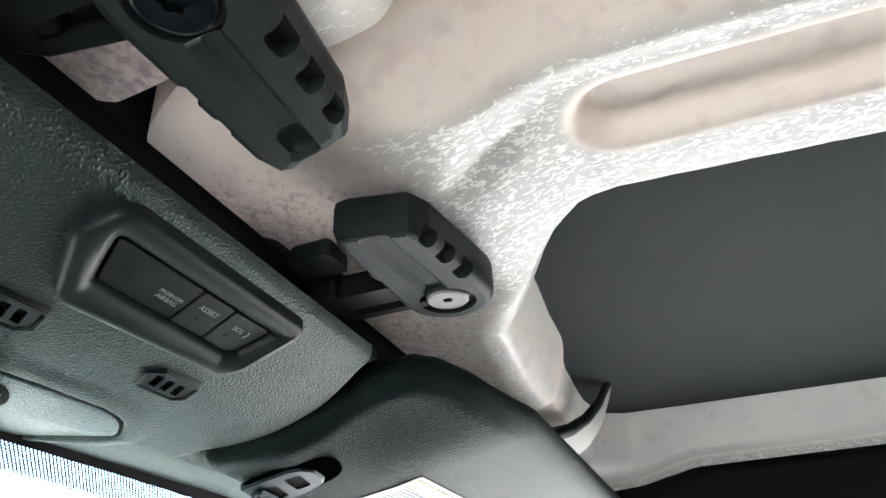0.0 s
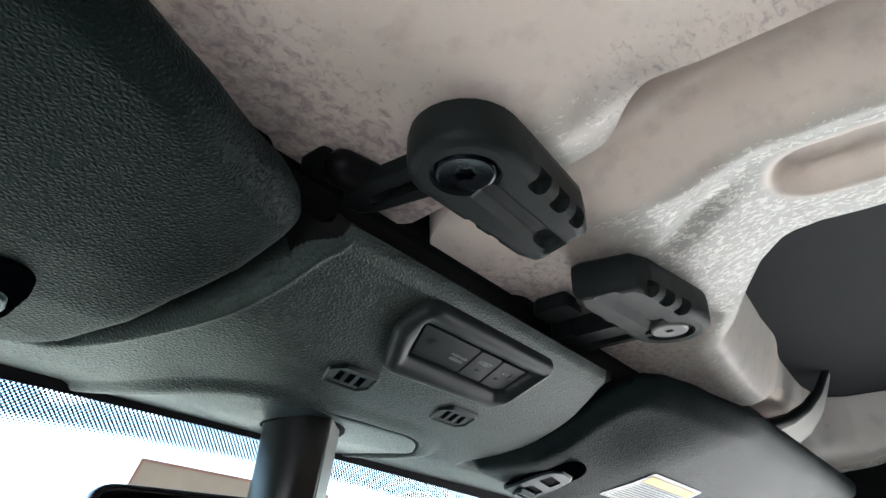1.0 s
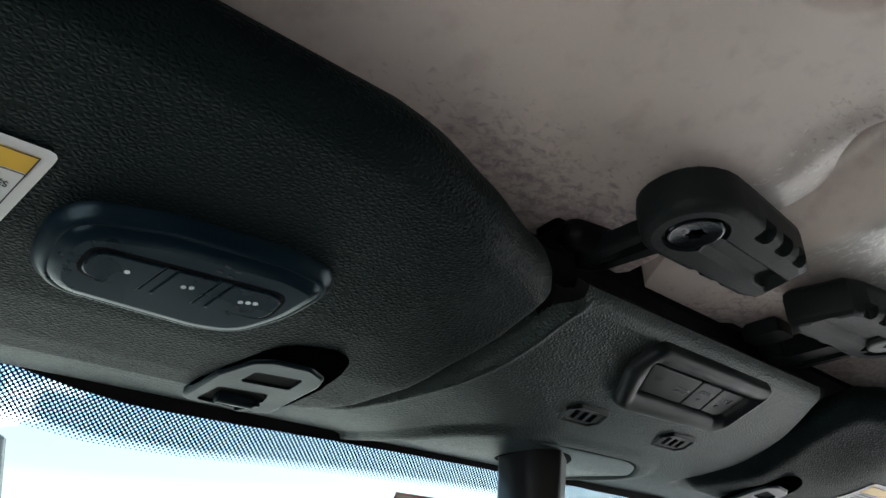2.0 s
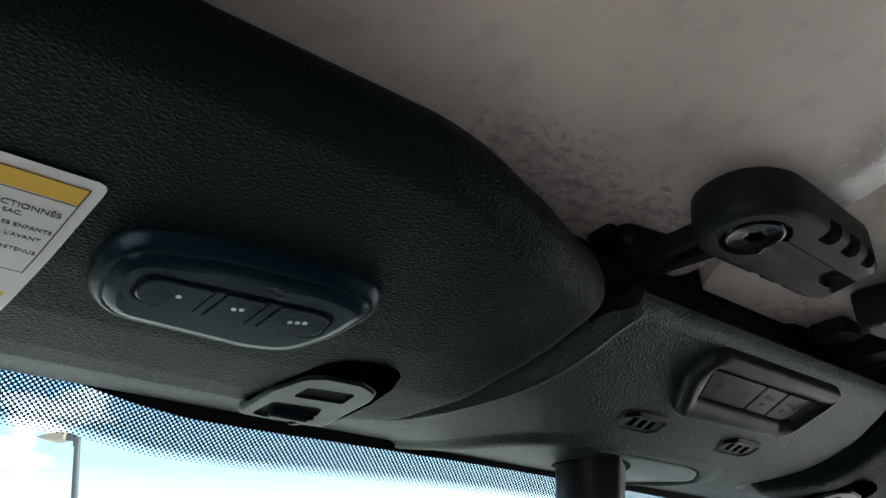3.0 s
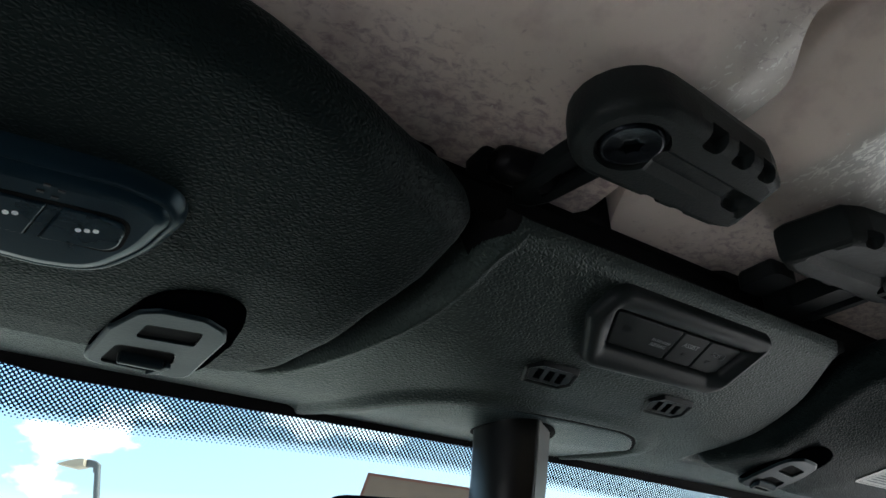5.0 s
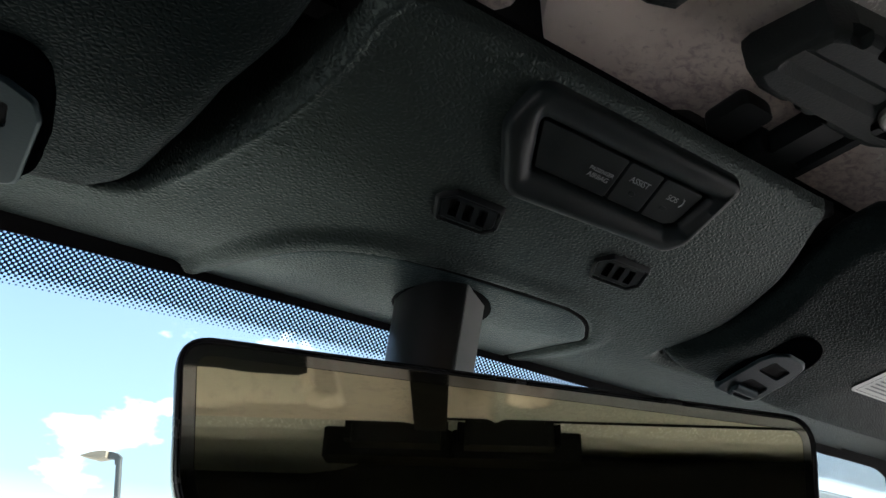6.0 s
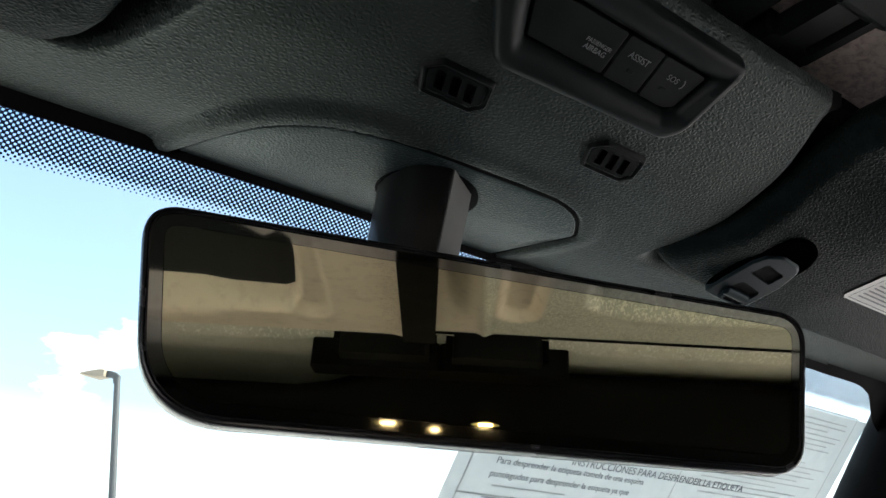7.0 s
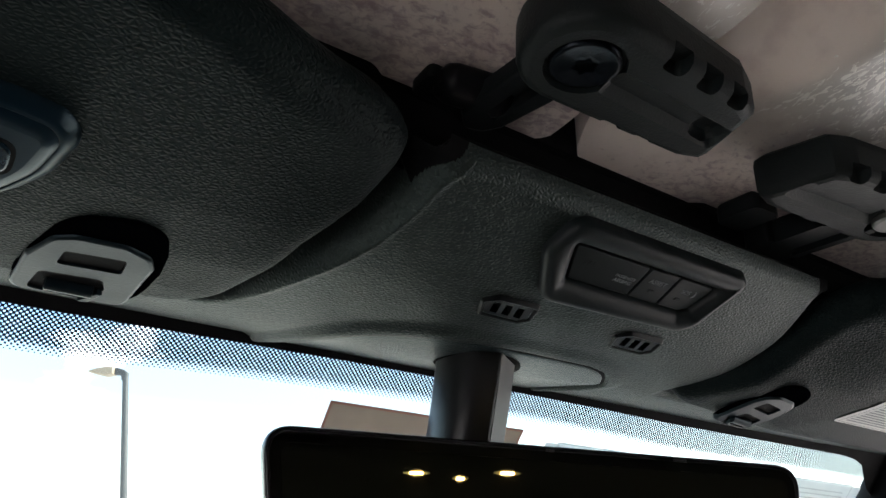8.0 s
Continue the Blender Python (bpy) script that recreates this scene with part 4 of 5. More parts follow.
# ---------------------------------------------------------------- latches
def roof_latch(side):
    t = thing("roof_latch", "black plastic roof panel latch with ribbed lever and %s bolt" % ("dark" if side < 0 else "bright steel"), "latch", "roof latches")
    # u runs along the lever to the middle of the car, v forwards, h down
    at = axes((side * 0.096, -0.112, 1.6435), (-side, 0, -0.02), (0, 1, 0))
    if side > 0:
        at = at @ Matrix.Diagonal((1, 1, -1, 1))
    arms_at, at = at, at @ Matrix.Rotation(radians(4.0 if side > 0 else 0.0), 4, "Z")
    out = []
    for k in range(13):
        a = math.pi / 2 + math.pi * k / 12
        out.append((0.0222 * math.cos(a), 0.0222 * math.sin(a)))
    out += [(0.012, -0.0218), (0.056, -0.0190), (0.0665, -0.0150), (0.0745, 0.0100), (0.0740, 0.0155), (0.064, 0.0195), (0.012, 0.0218)]

    def ring(d, h):
        return [(a, b, h) for a, b in inset(out, d)]
    bm = bmesh.new()
    up = at.inverted().to_3x3() @ Vector((0, 0, 1))
    s = 1 if up.z > 0 else -1
    loft(bm, [ring(0.003, s * 0.0205), ring(0.0006, s * 0.0185), ring(0.0, s * 0.015), ring(0.0, s * 0.0048), ring(0.0007, s * 0.0022), ring(0.0024, s * 0.0006), ring(0.0045, 0.0)], at)
    lever = part("lever", bm, LEVER, t, "ribbed black nylon lever", smooth=40)
    bm = bmesh.new()
    wide = rounded([(0.010, -0.0078), (0.0690, -0.0068), (0.0710, 0.0086), (0.010, 0.0080)], 0.003, 4)
    slim = rounded([(0.014, -0.0030), (0.0655, -0.0024), (0.0670, 0.0042), (0.014, 0.0036)], 0.002, 4)
    loft(bm, [[(u, v, -s * 0.0012) for u, v in wide], [(u, v, s * 0.0034) for u, v in slim]], at)
    cut(lever, bm)
    bm = bmesh.new()
    deep = [(0.0540, -0.0050), (0.0668, -0.0046), (0.0682, 0.0066), (0.0540, 0.0062)]
    loft(bm, [[(u, v, s * h) for u, v in rounded(inset(deep, d), 0.0050 - 0.4 * d, 6)] for d, h in ((0.0, -0.001), (0.0, 0.0014), (0.0006, 0.0038), (0.0018, 0.0052), (0.0032, 0.0056))], at)
    if side < 0:
        cut(lever, bm)
    else:
        bm.free()
    bm = bmesh.new()
    tube(bm, [at @ Vector((0, 0, -s * 0.003)), at @ Vector((0, 0, s * 0.0035))], 0.0136, 40, 1.0, (0, 1, 0))
    cut(lever, bm)
    bm = bmesh.new()
    for u in (0.0225, 0.0385, 0.0540):
        plate(bm, [(u - 0.0050, -0.030), (u + 0.0050, -0.030), (u + 0.0050, -0.0142), (u - 0.0042, -0.0142)], -s * 0.004, s * 0.0062, at, 0.003, 0.0, 6)
    for u in (0.0300, 0.0460):
        plate(bm, [(u - 0.0045, 0.0170), (u + 0.0045, 0.0170), (u + 0.0060, 0.026), (u - 0.0060, 0.026)], -s * 0.004, s * 0.016, at, 0.0015, 0.0, 4)
    cut(lever, bm)
    soften(lever)
    bm = bmesh.new()
    rs = 0.0042 if side < 0 else 0.0026
    socket = [(rs * math.cos(k * math.pi / 12) * (1.0 if k % 4 < 2 else 0.78), rs * math.sin(k * math.pi / 12) * (1.0 if k % 4 < 2 else 0.78)) for k in range(24)]
    circ = [(math.cos(k * math.pi / 12), math.sin(k * math.pi / 12)) for k in range(24)]
    rb = 0.0118 if side < 0 else 0.0102
    loft(bm, [[(a * rb, b * rb, s * 0.004) for a, b in circ], [(a * rb, b * rb, s * 0.0012) for a, b in circ],
              [(a * (rb - 0.0006), b * (rb - 0.0006), s * 0.0005) for a, b in circ], [(a * (rb - 0.0014), b * (rb - 0.0014), s * 0.0003) for a, b in circ], [(a * (rb - 0.0020), b * (rb - 0.0020), s * 0.0005) for a, b in circ], [(a * 0.0052, b * 0.0052, s * 0.0004) for a, b in circ],
              [(a, b, s * 0.0007) for a, b in socket], [(a, b, s * 0.0026) for a, b in socket]], at)
    part("bolt", bm, STEEL if side < 0 else BRIGHT, t, "dark steel bolt head" if side < 0 else "bright steel bolt head", smooth=30)
    # arm that reaches forwards to the header
    at = arms_at
    k, dx = -side, 0.010 if side < 0 else 0.0

    def bar(x0, x1, v0, v1, h0, h1, edge, name, label=""):
        b = bmesh.new()
        a0, a1 = sorted((k * (x0 + dx), k * (x1 + dx)))
        box(b, a0, a1, v0, v1, s * h0, s * h1, at, edge)
        return part(name, b, ARM, t, label)
    if side < 0:
        b = bmesh.new()
        plate(b, [(-0.0125, 0.006), (0.0095, 0.010), (0.0035, 0.047), (-0.0010, 0.0540), (-0.0080, 0.0560), (-0.0150, 0.0480)], s * 0.010, s * 0.003, at, 0.003, 0.0015, 5)
        arm = part("arm", b, ARM, t, "black slotted arm to the header")
        b = bmesh.new()
        plate(b, [(-0.0068, 0.016), (0.0005, 0.015), (-0.0020, 0.0455), (-0.0074, 0.0420)], -s * 0.002, s * 0.0078, at, 0.0012, 0.0, 4)
        cut(arm, b)
        soften(arm)
        b = bmesh.new()
        tube(b, [at @ Vector((-0.027, 0.045, s * 0.0110)), at @ Vector((-0.025, 0.045, s * 0.0110)), at @ Vector((-0.0215, 0.045, s * 0.0110)), at @ Vector((-0.004, 0.041, s * 0.0105)), at @ Vector((-0.0005, 0.040, s * 0.0105)), at @ Vector((0.0015, 0.040, s * 0.0105))], [0.0035, 0.0068, 0.0082, 0.0084, 0.0070, 0.0035], 18, 0.9)
        part("stop", b, CATCH, t, "rounded glossy black stop")
        bar(-0.0400, -0.0270, 0.046, 0.060, 0.012, 0.024, 0.003, "hook", "black hook on the header")
    else:
        bar(-0.0220, -0.0075, 0.010, 0.052, 0.002, 0.015, 0.003, "arm", "black arm to the header")
        bar(-0.0035, 0.0010, 0.010, 0.050, 0.0005, 0.012, 0.001, "side_arm", "thin black arm beside it")
        bar(-0.0270, 0.0022, 0.046, 0.060, 0.002, 0.018, 0.003, "hook", "black hook on the header")
        bar(-0.0530, -0.0340, 0.034, 0.056, 0.008, 0.018, 0.004, "stop", "rounded black stop")
    return t


# ---------------------------------------------------------------- things on the visors
def under_visor(side, x, y, lift=0.0):
    """A frame on the underside of a visor: x to the car's right, y to the rear, z down."""
    dzdy = (visor_under(side * x, y + 0.01) - visor_under(side * x, y - 0.01)) / 0.02
    dzdx = (visor_under(side * x + 0.02, y) - visor_under(side * x - 0.02, y)) / 0.04
    m = axes((side * x, y, visor_under(side * x, y)), (1, 0, dzdx), (0, -1, -dzdy))
    return m @ Matrix.Translation((0, 0, lift))


def opener_buttons(visor):
    """Three-button garage opener let into the driver's visor."""
    m = under_visor(-1, 0.270, -0.040)
    out = [(-0.0300, -0.0278), (0.0120, -0.0288), (0.0290, -0.0255), (0.0400, -0.0085), (0.0445, 0.0085), (0.0400, 0.0165), (0.0250, 0.0195),
           (-0.0115, 0.0170), (-0.0345, 0.0108), (-0.0400, 0.0020), (-0.0397, -0.0125), (-0.0375, -0.0215)]

    def ring(d, h):
        return [(a, b, h) for a, b in rounded(inset(out, d), 0.03, 5)]
    bm = bmesh.new()
    loft(bm, [ring(-0.0012, -0.002), ring(-0.0008, 0.0008), ring(0.0002, 0.0018), ring(0.0012, 0.0032), ring(0.0024, 0.0042), ring(0.0034, 0.0046), ring(0.0038, 0.0044), ring(0.0044, 0.0050), ring(0.0058, 0.0061), ring(0.0078, 0.0066)], m)
    t = part("garage_opener", bm, UNIT, visor, "dark oval garage door opener with three dotted buttons", smooth=50)
    def low(x):
        return -0.0112 + 0.045 * (x + 0.028) - 0.0012 * (1 - (x / 0.028) ** 2)

    def high(x):
        return 0.0012 + 0.078 * (x + 0.028)
    bm = bmesh.new()
    tray = [(-0.0297, low(-0.028) - 0.0013), (0.0308, low(0.029) - 0.0013), (0.0313, high(0.029) + 0.0013), (-0.0290, high(-0.028) + 0.0013)]
    plate(bm, tray, 0.0030, 0.0067, m, 0.0062, 0.0002, 6)
    part("button_tray", bm, RUBBER, t, "black recess round the buttons")
    spans = ((-0.0283, -0.0094, "button"), (-0.0092, -0.0061, "spacer"), (-0.0059, 0.0070, "button"), (0.0072, 0.0107, "spacer"), (0.0109, 0.0295, "button"))
    count = 0
    for x0, x1, name in spans:
        lean = 0.0016
        pts = [(x0 - lean, low(x0)), (x1 - lean, low(x1)), (x1 + lean, high(x1)), (x0 + lean, high(x0))]
        rr = [0.0006] * 4
        if x0 < -0.02:
            rr, pts[0], pts[3] = [0.0055, 0.0006, 0.0006, 0.0055], (x0, low(x0)), (x0 + 0.0006, high(x0))
        if x1 > 0.02:
            rr, pts[1], pts[2] = [0.0006, 0.0055, 0.0055, 0.0006], (x1, low(x1)), (x1 + 0.0006, high(x1))
        top = 0.0074 if name == "button" else 0.0072
        bm = bmesh.new()
        loft(bm, [[(a, b, 0.004) for a, b in rounded(pts, rr, 5)], [(a, b, top - 0.0004) for a, b in rounded(pts, rr, 5)],
                  [(a, b, top) for a, b in rounded(inset(pts, 0.0005 if name == "button" else 0.0002), rr, 5)]], m)
        part(name, bm, UNIT, t)
        if name == "spacer":
            continue
        count += 1
        mid = (-0.0166, 0.0010, 0.0203)[count - 1]
        for j in range(count):
            bm = bmesh.new()
            k = j - (count - 1) / 2
            c = Vector((mid + k * 0.0022, -0.0040 + 0.06 * (mid + 0.0166) + 0.0007 * k, 0.00745))
            tube(bm, [m @ c, m @ (c + Vector((0, 0, 0.00012)))], 0.00085, 12, 1.0, (0, 1, 0))
            part("dot", bm, DOT, t, "white printed dot")
    bm = bmesh.new()
    for k in range(4):
        a = k * math.pi / 2 + 0.5
        box(bm, 0.0085 + 0.0028 * math.cos(a) - 0.0009, 0.0085 + 0.0028 * math.cos(a) + 0.0009, 0.0088 + 0.0022 * math.sin(a) - 0.0004, 0.0088 + 0.0022 * math.sin(a) + 0.0004, 0.0064, 0.0069, m)
    part("pictogram", bm, INK, t)


def visor_clip(visor, side, x, y, wide=1.0, long=1.0):
    """Clip plate that holds the visor, in a pocket at its front edge."""
    m = under_visor(side, x, y)
    flip = (lambda q: [(-a * wide, b * long) for a, b in q[::-1]]) if side > 0 else (lambda q: [(a * wide, b * long) for a, b in q])
    pocket = flip([(-0.0215, -0.0485), (0.0210, -0.0485), (0.0240, -0.0146), (0.0228, 0.0035), (0.0190, 0.0148), (0.0125, 0.0190), (0.0040, 0.0183), (-0.0060, 0.0153), (-0.0130, 0.0068), (-0.0175, -0.0145)])
    body = flip([(-0.0215, -0.0495), (0.0195, -0.0490), (0.0218, -0.0100), (0.0190, -0.0015), (0.0100, 0.0038), (-0.0060, 0.0030), (-0.0130, -0.0015), (-0.0190, -0.0180)])
    hole1 = flip([(-0.0090, -0.0200), (0.0125, -0.0180), (0.0120, -0.0060), (-0.0078, -0.0085)])
    hole2 = flip([(-0.0155, -0.0460), (0.0050, -0.0470), (0.0098, -0.0350), (0.0080, -0.0262), (-0.0130, -0.0285)])

    def ring(pts, d, h, r=0.02):
        return [(a, b, h) for a, b in rounded(inset(pts, d), r, 7)]
    pocket_at, m = m, m @ Matrix.Translation((0, 0, -0.0010))
    bm = bmesh.new()
    loft(bm, [ring(body, 0, -0.001, 0.006), ring(body, 0, 0.0014, 0.006), ring(body, 0.0005, 0.0021, 0.006), ring(body, 0.0014, 0.0025, 0.006)], m)
    b = part("visor_clip", bm, CLIP, visor, "dark grey plastic clip plate with two openings", smooth=40)
    bm = bmesh.new()
    plate(bm, hole1, 0.0010, 0.010, m, 0.002, 0, 4)
    plate(bm, hole2, 0.0010, 0.010, m, 0.003, 0, 4)
    cut(b, bm)
    bm = bmesh.new()
    loft(bm, [ring(pocket, -0.0015, -0.0012), ring(pocket, -0.0004, 0.0002), ring(pocket, 0.0008, 0.0004), ring(pocket, 0.0016, 0.0001)], pocket_at, False, True)
    part("pocket", bm, POCKET_SHADE, b, "black pocket behind the clip, recess shade put into its colour")
    # dark sheets stand in for the shade inside the two openings
    for h in (hole1, hole2):
        bm = bmesh.new()
        plate(bm, inset(h, 0.0003), 0.0004, 0.0014, m, 0.002, 0, 4)
        part("opening", bm, RUBBER, b, "dark sheet for the shade in the opening")
    bm = bmesh.new()
    c = Vector((sum(p[0] for p in hole2) / 5, -0.0385 * long, 0.0022))
    tube(bm, [m @ (c + Vector((-0.009, 0, 0))), m @ (c + Vector((-0.0085, 0, 0))), m @ (c + Vector((0.0075, 0, 0))), m @ (c + Vector((0.008, 0, 0)))], [0.0012, 0.0030, 0.0030, 0.0012], 14)
    tooth = flip([(0.0020, -0.0475), (0.0065, -0.0465), (0.0100, -0.0370), (0.0078, -0.0365)])
    plate(bm, tooth, 0.0006, 0.0040, m, 0.0008, 0.0006, 4)
    part("hook_pin", bm, CLIP, b, "rounded pin")


def warning_label(visor, x0, x1, y0, y1, french, skew=0.0):
    """Airbag warning sticker: a yellow band to the rear, framed text below it; skew: how far its sides lean."""
    def lay(bm, mat, name, parent):
        for v in bm.verts:
            v.co.x -= skew * (v.co.y - y0)
        return part(name, bm, mat, parent, smooth=0)

    def strip(a0, a1, b0, b1, lift, mat, name, parent):
        bm = bmesh.new()
        sheet(bm, steps(a0, a1, 2), steps(b0, b1, 10), lambda x, y: visor_under(x, y) - lift)
        return lay(bm, mat, name, parent)
    bm = bmesh.new()
    ys, r = sorted(set(steps(y0, y1, 24) + [y0 + 0.0004, y0 + 0.001, y0 + 0.002])), 0.003
    rows = []
    for y in ys:
        k = max(0.0, 1 - min(y - y0, y1 - y) / r)
        e = r * (1 - math.sqrt(max(0, 1 - k * k)))
        rows.append([bm.verts.new((x, y, visor_under(x, y) - 0.0006)) for x in steps(x0 + e, x1 - e, 3)])
    for p, q in zip(rows, rows[1:]):
        for i in range(3):
            bm.faces.new((p[i], p[i + 1], q[i + 1], q[i]))
    t = lay(bm, PAPER, "warning_label", visor)
    t["label"] = "white airbag warning label with a yellow band"
    g, f1 = 0.0032, y0 + (0.0440 if french else 0.0415)
    band = y0 + (0.0102 if french else 0.0125)
    strip(x0 + g, x1 - g, y0 + g, band, 0.0009, YELLOW, "yellow_band", t)
    for q in ((x0 + g, x1 - g, y0 + g, y0 + g + 0.0004), (x0 + g, x1 - g, band, band + 0.0004), (x1 - g - 0.0004, x1 - g, y0 + g, f1), (x0 + g, x0 + g + 0.0004, y0 + g, f1), (x0 + g, x1 - g, f1, f1 + 0.0004)):
        strip(*q, 0.0011, INK, "frame_line", t)
    if french:
        strip(x0 + g, x1 - g, y0 + 0.057, y0 + 0.067, 0.0009, YELLOW, "yellow_band", t)
        for text, size, x, y in (("CTIONNÉS", 0.0029, -0.3296, -0.0482), ("U SAC.", 0.0023, -0.3345, -0.0452), ("ES ENFANTS", 0.0022, -0.3290, -0.0405), ("À L'AVANT", 0.0022, -0.3302, -0.0364), ("RETENUE", 0.0022, -0.3292, -0.0306)):
            dz = (visor_under(x, y - 0.005) - visor_under(x, y + 0.005)) / 0.01
            letters(text, size, axes((x, y, visor_under(x, y) - 0.0012), (1, 0, 0), (0, -1, dz)), INK, t)
    else:
        for k in range(9):
            strip(x0 + 0.007, x1 - 0.010 - 0.006 * (k % 3), y0 + 0.0145 + 0.0029 * k, y0 + 0.0156 + 0.0029 * k, 0.0011, PRINT, "text_line", t)


# ---------------------------------------------------------------- outer latch, rear latches, lamps
def side_latch():
    t = thing("side_latch", "curved black latch handle with metal strap at the roof rail", "latch")
    path = [(0.345, -0.070, 1.648), (0.362, -0.079, 1.651), (0.380, -0.089, 1.656), (0.397, -0.100, 1.663), (0.410, -0.112, 1.674), (0.418, -0.123, 1.688), (0.421, -0.134, 1.708)]
    fine = []
    for (p, q) in zip(path, path[1:]):
        fine += [Vector(p).lerp(Vector(q), s) for s in (0, 0.25, 0.5, 0.75)]
    fine.append(Vector(path[-1]))
    bm = bmesh.new()
    tube(bm, [tuple(p) for p in fine], [0.0095 - 0.0055 * s for s in steps(0, 1, len(fine) - 1)], 14, 0.8)
    part("handle", bm, BLACK, t, "curved black handle")
    bm = bmesh.new()
    rings = []
    for i, p in enumerate(fine):
        d = (fine[min(i + 1, len(fine) - 1)] - fine[max(i - 1, 0)]).normalized()
        out = Vector((0.55, 0.20, -0.81)) * (0.022 * math.sqrt(max(0.02, 1 - (i / (len(fine) - 1)) ** 3)))
        n = d.cross(out).normalized() * 0.0015
        a = p + Vector((0.004, 0.0, -0.003))
        rings.append([tuple(a - n), tuple(a + out - n), tuple(a + out + n), tuple(a + n)])
    loft(bm, rings)
    part("strap", bm, BRIGHT_DULL, t, "bare metal strap", smooth=30)
    bm = bmesh.new()
    box(bm, 0.325, 0.365, -0.085, -0.055, 1.640, 1.665, edge=0.004)
    part("foot", bm, BLACK, t)
    return t


def rear_latch(x):
    t = thing("rear_latch", "black latch block behind the roof panels", "latch", "rear latches")
    out = 1 if x > -0.024 else -1
    bm = bmesh.new()
    a, b = sorted((x - out * (0.0640 if out > 0 else 0.0620), x + out * 0.084))
    box(bm, a, b, -0.575, -0.532, 1.648, 1.692, edge=0.006)
    part("base", bm, TRIM_DARK, t)
    bm = bmesh.new()
    box(bm, x - 0.050, x + 0.050, -0.548, -0.503, 1.656, 1.692, edge=0.010)
    part("handle", bm, RUBBER, t)
    for k in (-1, 1):
        bm = bmesh.new()
        box(bm, x + k * 0.054 - 0.004, x + k * 0.054 + 0.004, -0.548, -0.515, 1.662, 1.688, edge=0.002)
        part("hinge", bm, TRIM_DARK, t)
    return t


def padded_bar():
    t = thing("padded_bar", "black padded cross bar with speakers behind the front seats", "roll bar")
    bm = bmesh.new()
    pts = [(-0.60, 1.40), (-0.60, 1.664), (-0.63, 1.680), (-0.80, 1.680), (-0.84, 1.64), (-0.84, 1.40)]
    loft(bm, [[(x, a, b - 0.032 * step(-0.06, -0.20, x)) for a, b in rounded(pts, 0.02, 4)] for x in steps(-0.56, 0.56, 28)])
    part("padding", bm, TRIM_DARK, t, "black padded cover", smooth=40)
    return t


def dome_lamp(x, z, w):
    t = thing("dome_lamp", "small lit warm dome lamp in the padded bar", "lamp", "dome lamps")
    m = axes((x, -0.600, z), (-1, 0, 0), (0, 0.3, 1))
    bm = bmesh.new()
    rim = [(-w, -0.0004), (-0.002, -0.0046), (0.002, -0.0046), (w, -0.0004), (w, 0.0004), (0.002, 0.0040), (-0.002, 0.0040), (-w, 0.0004)]
    plate(bm, rim, -0.004, 0.004, m, 0.002, 0.0006, 4)
    part("bezel", bm, BRASSY, t, "reflective surround")
    bm = bmesh.new()
    plate(bm, [(-w * 0.5, -0.0018), (w * 0.5, -0.0018), (w * 0.5, 0.0018), (-w * 0.5, 0.0018)], 0.003, 0.0055, m, 0.0017, 0.0005, 5)
    part("lens", bm, GLOW, t, "glowing warm lens")
    return t


# ---------------------------------------------------------------- papers on the windscreen, outside
def glass_sheet(name, x0, x1, d0, d1, lift, mat, parent, shear=0.0):
    bm = bmesh.new()
    q = [on_glass(x + shear * d, d, lift) for x, d in ((x0, d0), (x1, d0), (x1, d1), (x0, d1))]
    bm.faces.new([bm.verts.new(v) for v in q])
    return part(name, bm, mat, parent, smooth=0)


def window_sticker():
    t = thing("window_sticker", "large white printed price sheet stuck inside the windscreen", "paper sheet")
    glass_sheet("sheet", 0.0905, 0.471, 0.0392, 0.30, 0.0012, SHEET, t)
    lines = [(0.100, 0.455, 0.0375), (0.100, 0.290, 0.075), (0.100, 0.280, 0.098), (0.100, 0.280, 0.101), (0.100, 0.290, 0.148)]
    for x0, x1, d in lines:
        glass_sheet("rule", x0, x1, d, d + 0.0012, 0.0018, SHEET_INK, t)
    for x, d0, d1 in ((0.1005, 0.0375, 0.29), (0.282, 0.075, 0.20), (0.455, 0.0375, 0.29)):
        glass_sheet("rule", x, x + 0.0012, d0, d1, 0.0018, SHEET_INK, t)
    rng = random.Random(7)
    for k in range(46):
        d = 0.046 + 0.0043 * k + (0.004 if k > 6 else 0.0) + (0.005 if k > 19 else 0.0)
        x = 0.300 + rng.random() * 0.012 + (0.05 if k % 9 == 0 else 0.0)
        glass_sheet("text_line", x, 0.448 - rng.random() ** 2 * 0.09, d, d + 0.0010, 0.0018, SHEET_INK, t)
        if not 0.108 < d < 0.140 and k % 7:
            x = 0.108 + rng.random() * 0.02
            glass_sheet("text_line", x, 0.275 - rng.random() ** 2 * 0.10, d, d + 0.0011, 0.0018, SHEET_INK, t)
    for text, size, x, d in (("INSTRUCCIONES PARA DESPRENDER LA ETIQUETA", 0.0078, 0.268, 0.1165), ("Para desprender la etiqueta tomela de una esquina", 0.0064, 0.185, 0.1235),
                             ("puntiagudos para desprender la etiqueta ya que", 0.0064, 0.180, 0.1330)):
        m = axes(on_glass(x, d, 0.0026), (1, 0, 0), tuple(-GLASS_DOWN))
        letters(text, size, m, SHEET_TEXT, t)
    return t


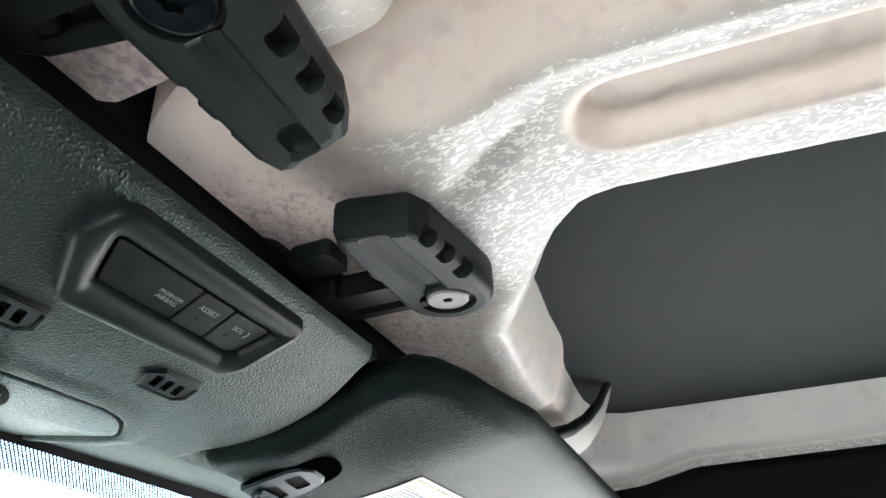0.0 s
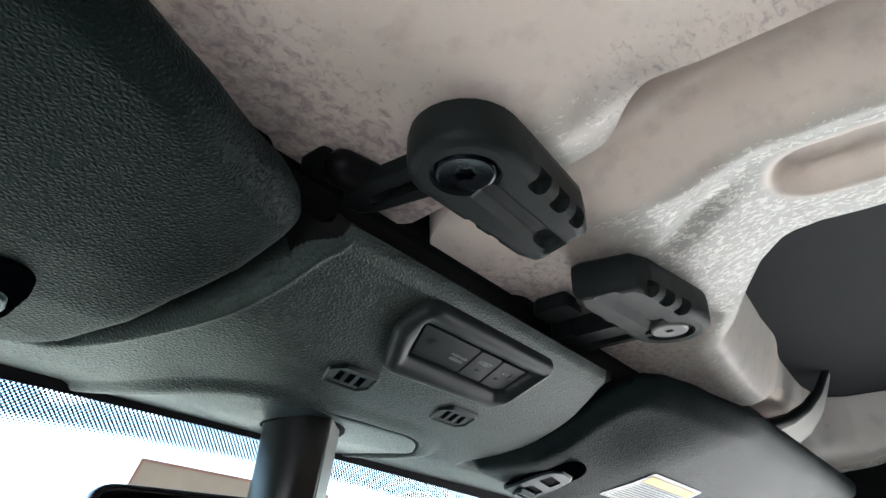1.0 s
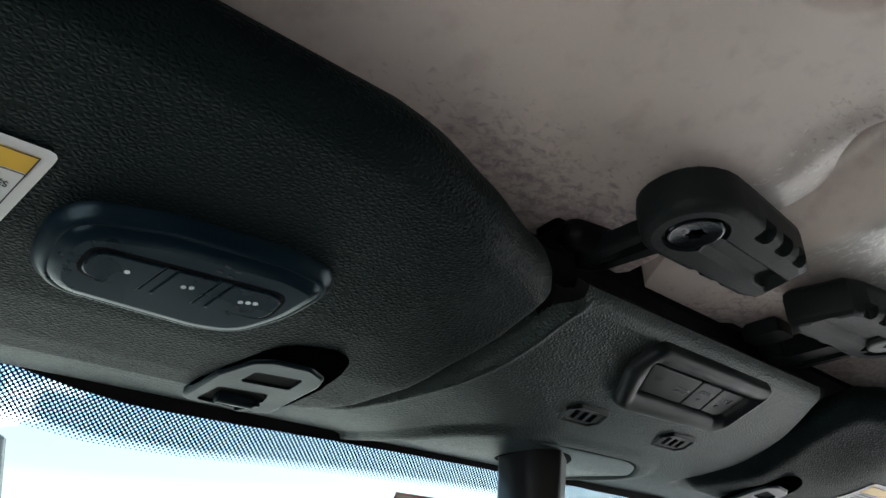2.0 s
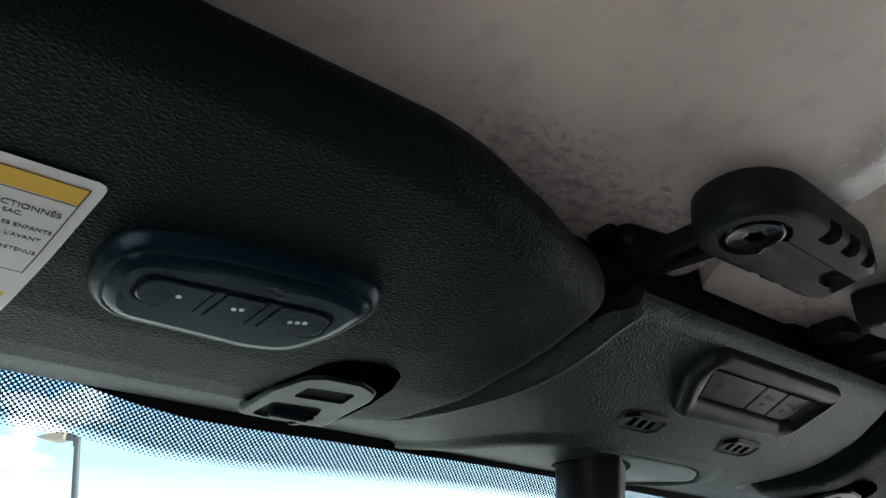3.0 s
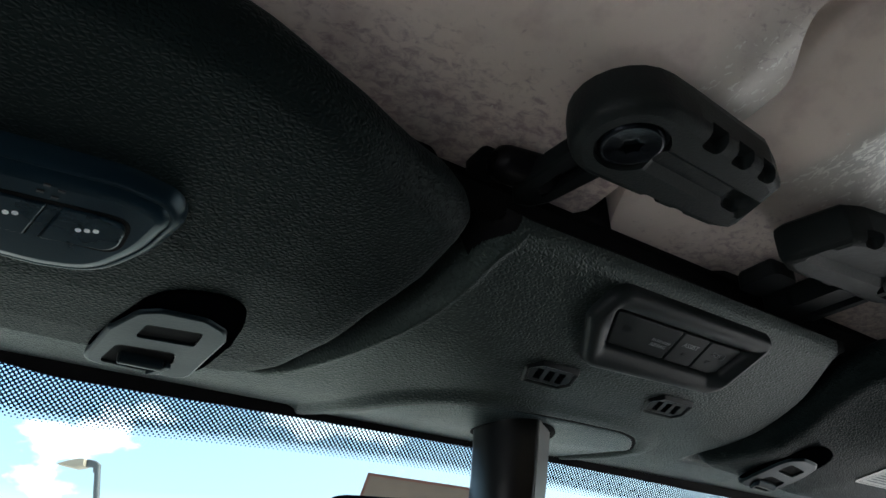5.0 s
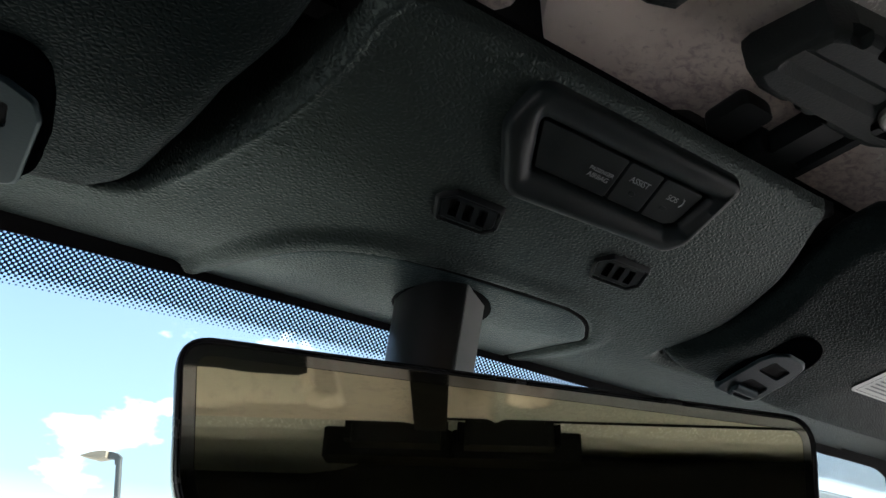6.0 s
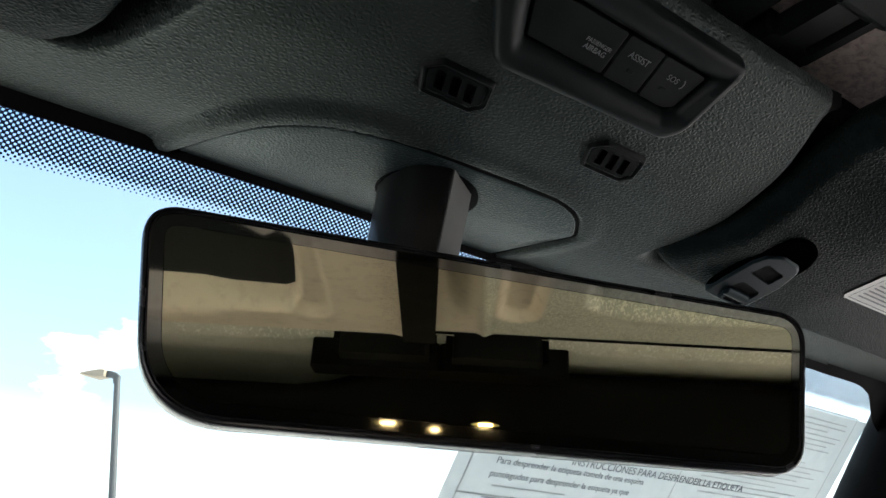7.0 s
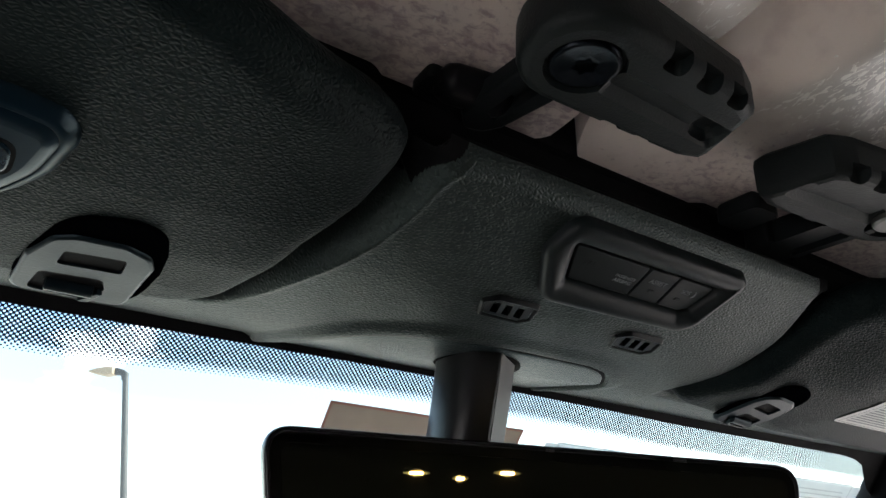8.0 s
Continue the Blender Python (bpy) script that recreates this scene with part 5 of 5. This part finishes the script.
def mirror_card():
    t = thing("card", "beige card with reddish border stuck on the windscreen", "card")
    glass_sheet("sheet", -0.0677, 0.068, 0.0328, 0.083, 0.0012, CARD, t)
    for x0, x1, d0, d1 in ((-0.0677, 0.068, 0.0328, 0.0342), (-0.0677, -0.0663, 0.0328, 0.083), (0.0666, 0.068, 0.0328, 0.083)):
        glass_sheet("border", x0, x1, d0, d1, 0.0017, CARD_EDGE, t)
    for k in range(4):
        glass_sheet("printed_bar", -0.030 + 0.017 * k, -0.027 + 0.017 * k, 0.052, 0.070, 0.0017, CARD_INK, t)
    return t


def street_lamp():
    """A car park lamp some twenty metres ahead; the car stands on a slope, so that it seems to lean."""
    t = thing("street_lamp", "grey steel car park lamp with one flat head", "street lamp")
    foot, top = Vector((4.42, 21.6, 0.0)), Vector((3.40, 22.0, 6.15))
    bm = bmesh.new()
    tube(bm, [tuple(foot.lerp(top, s)) for s in steps(0, 1, 6)], [0.115 - 0.03 * s for s in steps(0, 1, 6)], 16)
    part("pole", bm, POLE, t)
    # the head reaches sideways from the pole, a flat wedge that tapers to its tip
    m = axes(top, (-0.834, 0.552, -0.06), tuple(top - foot))
    arm = [(-0.085, -0.20), (0.085, -0.20), (0.110, -0.050), (0.300, -0.030), (0.300, 0.185), (0.200, 0.170), (0.030, 0.115), (-0.085, 0.020)]
    head = [(0.302, -0.030), (0.560, -0.060), (0.80, 0.000), (1.060, 0.075), (1.050, 0.090), (0.76, 0.160), (0.490, 0.200), (0.302, 0.187)]
    for name, pts, mat, deep, label in (("arm", arm, POLE, 0.07, ""), ("lamp_head", head, SUNLIT_HEAD, 0.19, "flat lamp head, tan from sunlight put into its colour")):
        bm = bmesh.new()
        loft(bm, [[(a, b, h) for a, b in rounded(inset(pts, d), 0.02, 3)] for d, h in ((0.02, -deep), (0.0, -deep + 0.03), (0.0, deep - 0.03), (0.02, deep))], m)
        part(name, bm, mat, t, label)
    return t


BRIGHT_DULL = shader("dull_metal", (0.34, 0.335, 0.315), 0.42, 0.6)
TRIM_DARK = fine_plastic("bar_padding", (0.0028, 0.0028, 0.0029), 0.85, 200, 0.2, 0.05)
BRASSY = shader("lamp_surround", (0.55, 0.42, 0.18), 0.3, 0.8)
GLOW = glowing("lamp_lens", (1.0, 0.70, 0.34), 5.0)
SHEET = thin_sheet("thin_paper", (0.66, 0.68, 0.645), 0.5)
SHEET_INK = thin_sheet("faint_print", (0.49, 0.50, 0.48), 0.5)
SHEET_TEXT = thin_sheet("sheet_text", (0.22, 0.23, 0.23), 0.5)
CARD = thin_sheet("beige_card", (0.47, 0.385, 0.30), 0.11)
CARD_EDGE = thin_sheet("reddish_border", (0.52, 0.28, 0.22), 0.3)
CARD_INK = thin_sheet("faded_print", (0.42, 0.34, 0.28), 0.3)
# the tan is sunlight on the head, put into its colour
SUNLIT_HEAD = shader("sunlit_head_paint", (0.24, 0.205, 0.16), 0.5, 0.1)
POLE = shader("lamp_paint", (0.05, 0.055, 0.06), 0.5, 0.2)

# ---------------------------------------------------------------- build
cabin()
rear_roof()
for mirrored in (False, True):
    roof_panel(mirrored)
windscreen_header()
windscreen()
left_visor = sun_visor(-1, "black grained driver's sun visor folded up against the header")
right_visor = sun_visor(1, "black grained passenger's sun visor folded up against the header")
button_panel()
for mx, my in MIC_AT:
    microphone(mx, my)
rear_mirror()
roof_latch(-1)
roof_latch(1)
side_latch()
for x in (-0.087, 0.039):
    rear_latch(x)
padded_bar()
for x, z, w in ((-0.0815, 1.6000, 0.017), (-0.026, 1.5950, 0.010), (0.0335, 1.6035, 0.017)):
    dome_lamp(x, z, w)
opener_buttons(left_visor)
visor_clip(left_visor, -1, 0.211, 0.004)
visor_clip(right_visor, 1, 0.163, -0.004, 0.80, 0.84)
warning_label(left_visor, -0.410, -0.3148, -0.0640, 0.048, True, 0.17)
warning_label(right_visor, 0.211, 0.300, -0.047, -0.003, False)
window_sticker()
mirror_card()
street_lamp()
bm = bmesh.new()
box(bm, -2500, 2500, -2500, 2500, -0.2, 0.0)
ASPHALT = shader("car_park_concrete", (0.50, 0.49, 0.46), 0.85)
plug(ASPHALT, Base_Color=ramp(ASPHALT, noise_tex(ASPHALT, coords(ASPHALT), 0.8, 6.0), 0.3, 0.7, (0.38, 0.37, 0.355), (0.47, 0.46, 0.44)))
tagged(part("ground", bm, ASPHALT), "grey sunlit concrete car park surface", "ground", kind="structure")
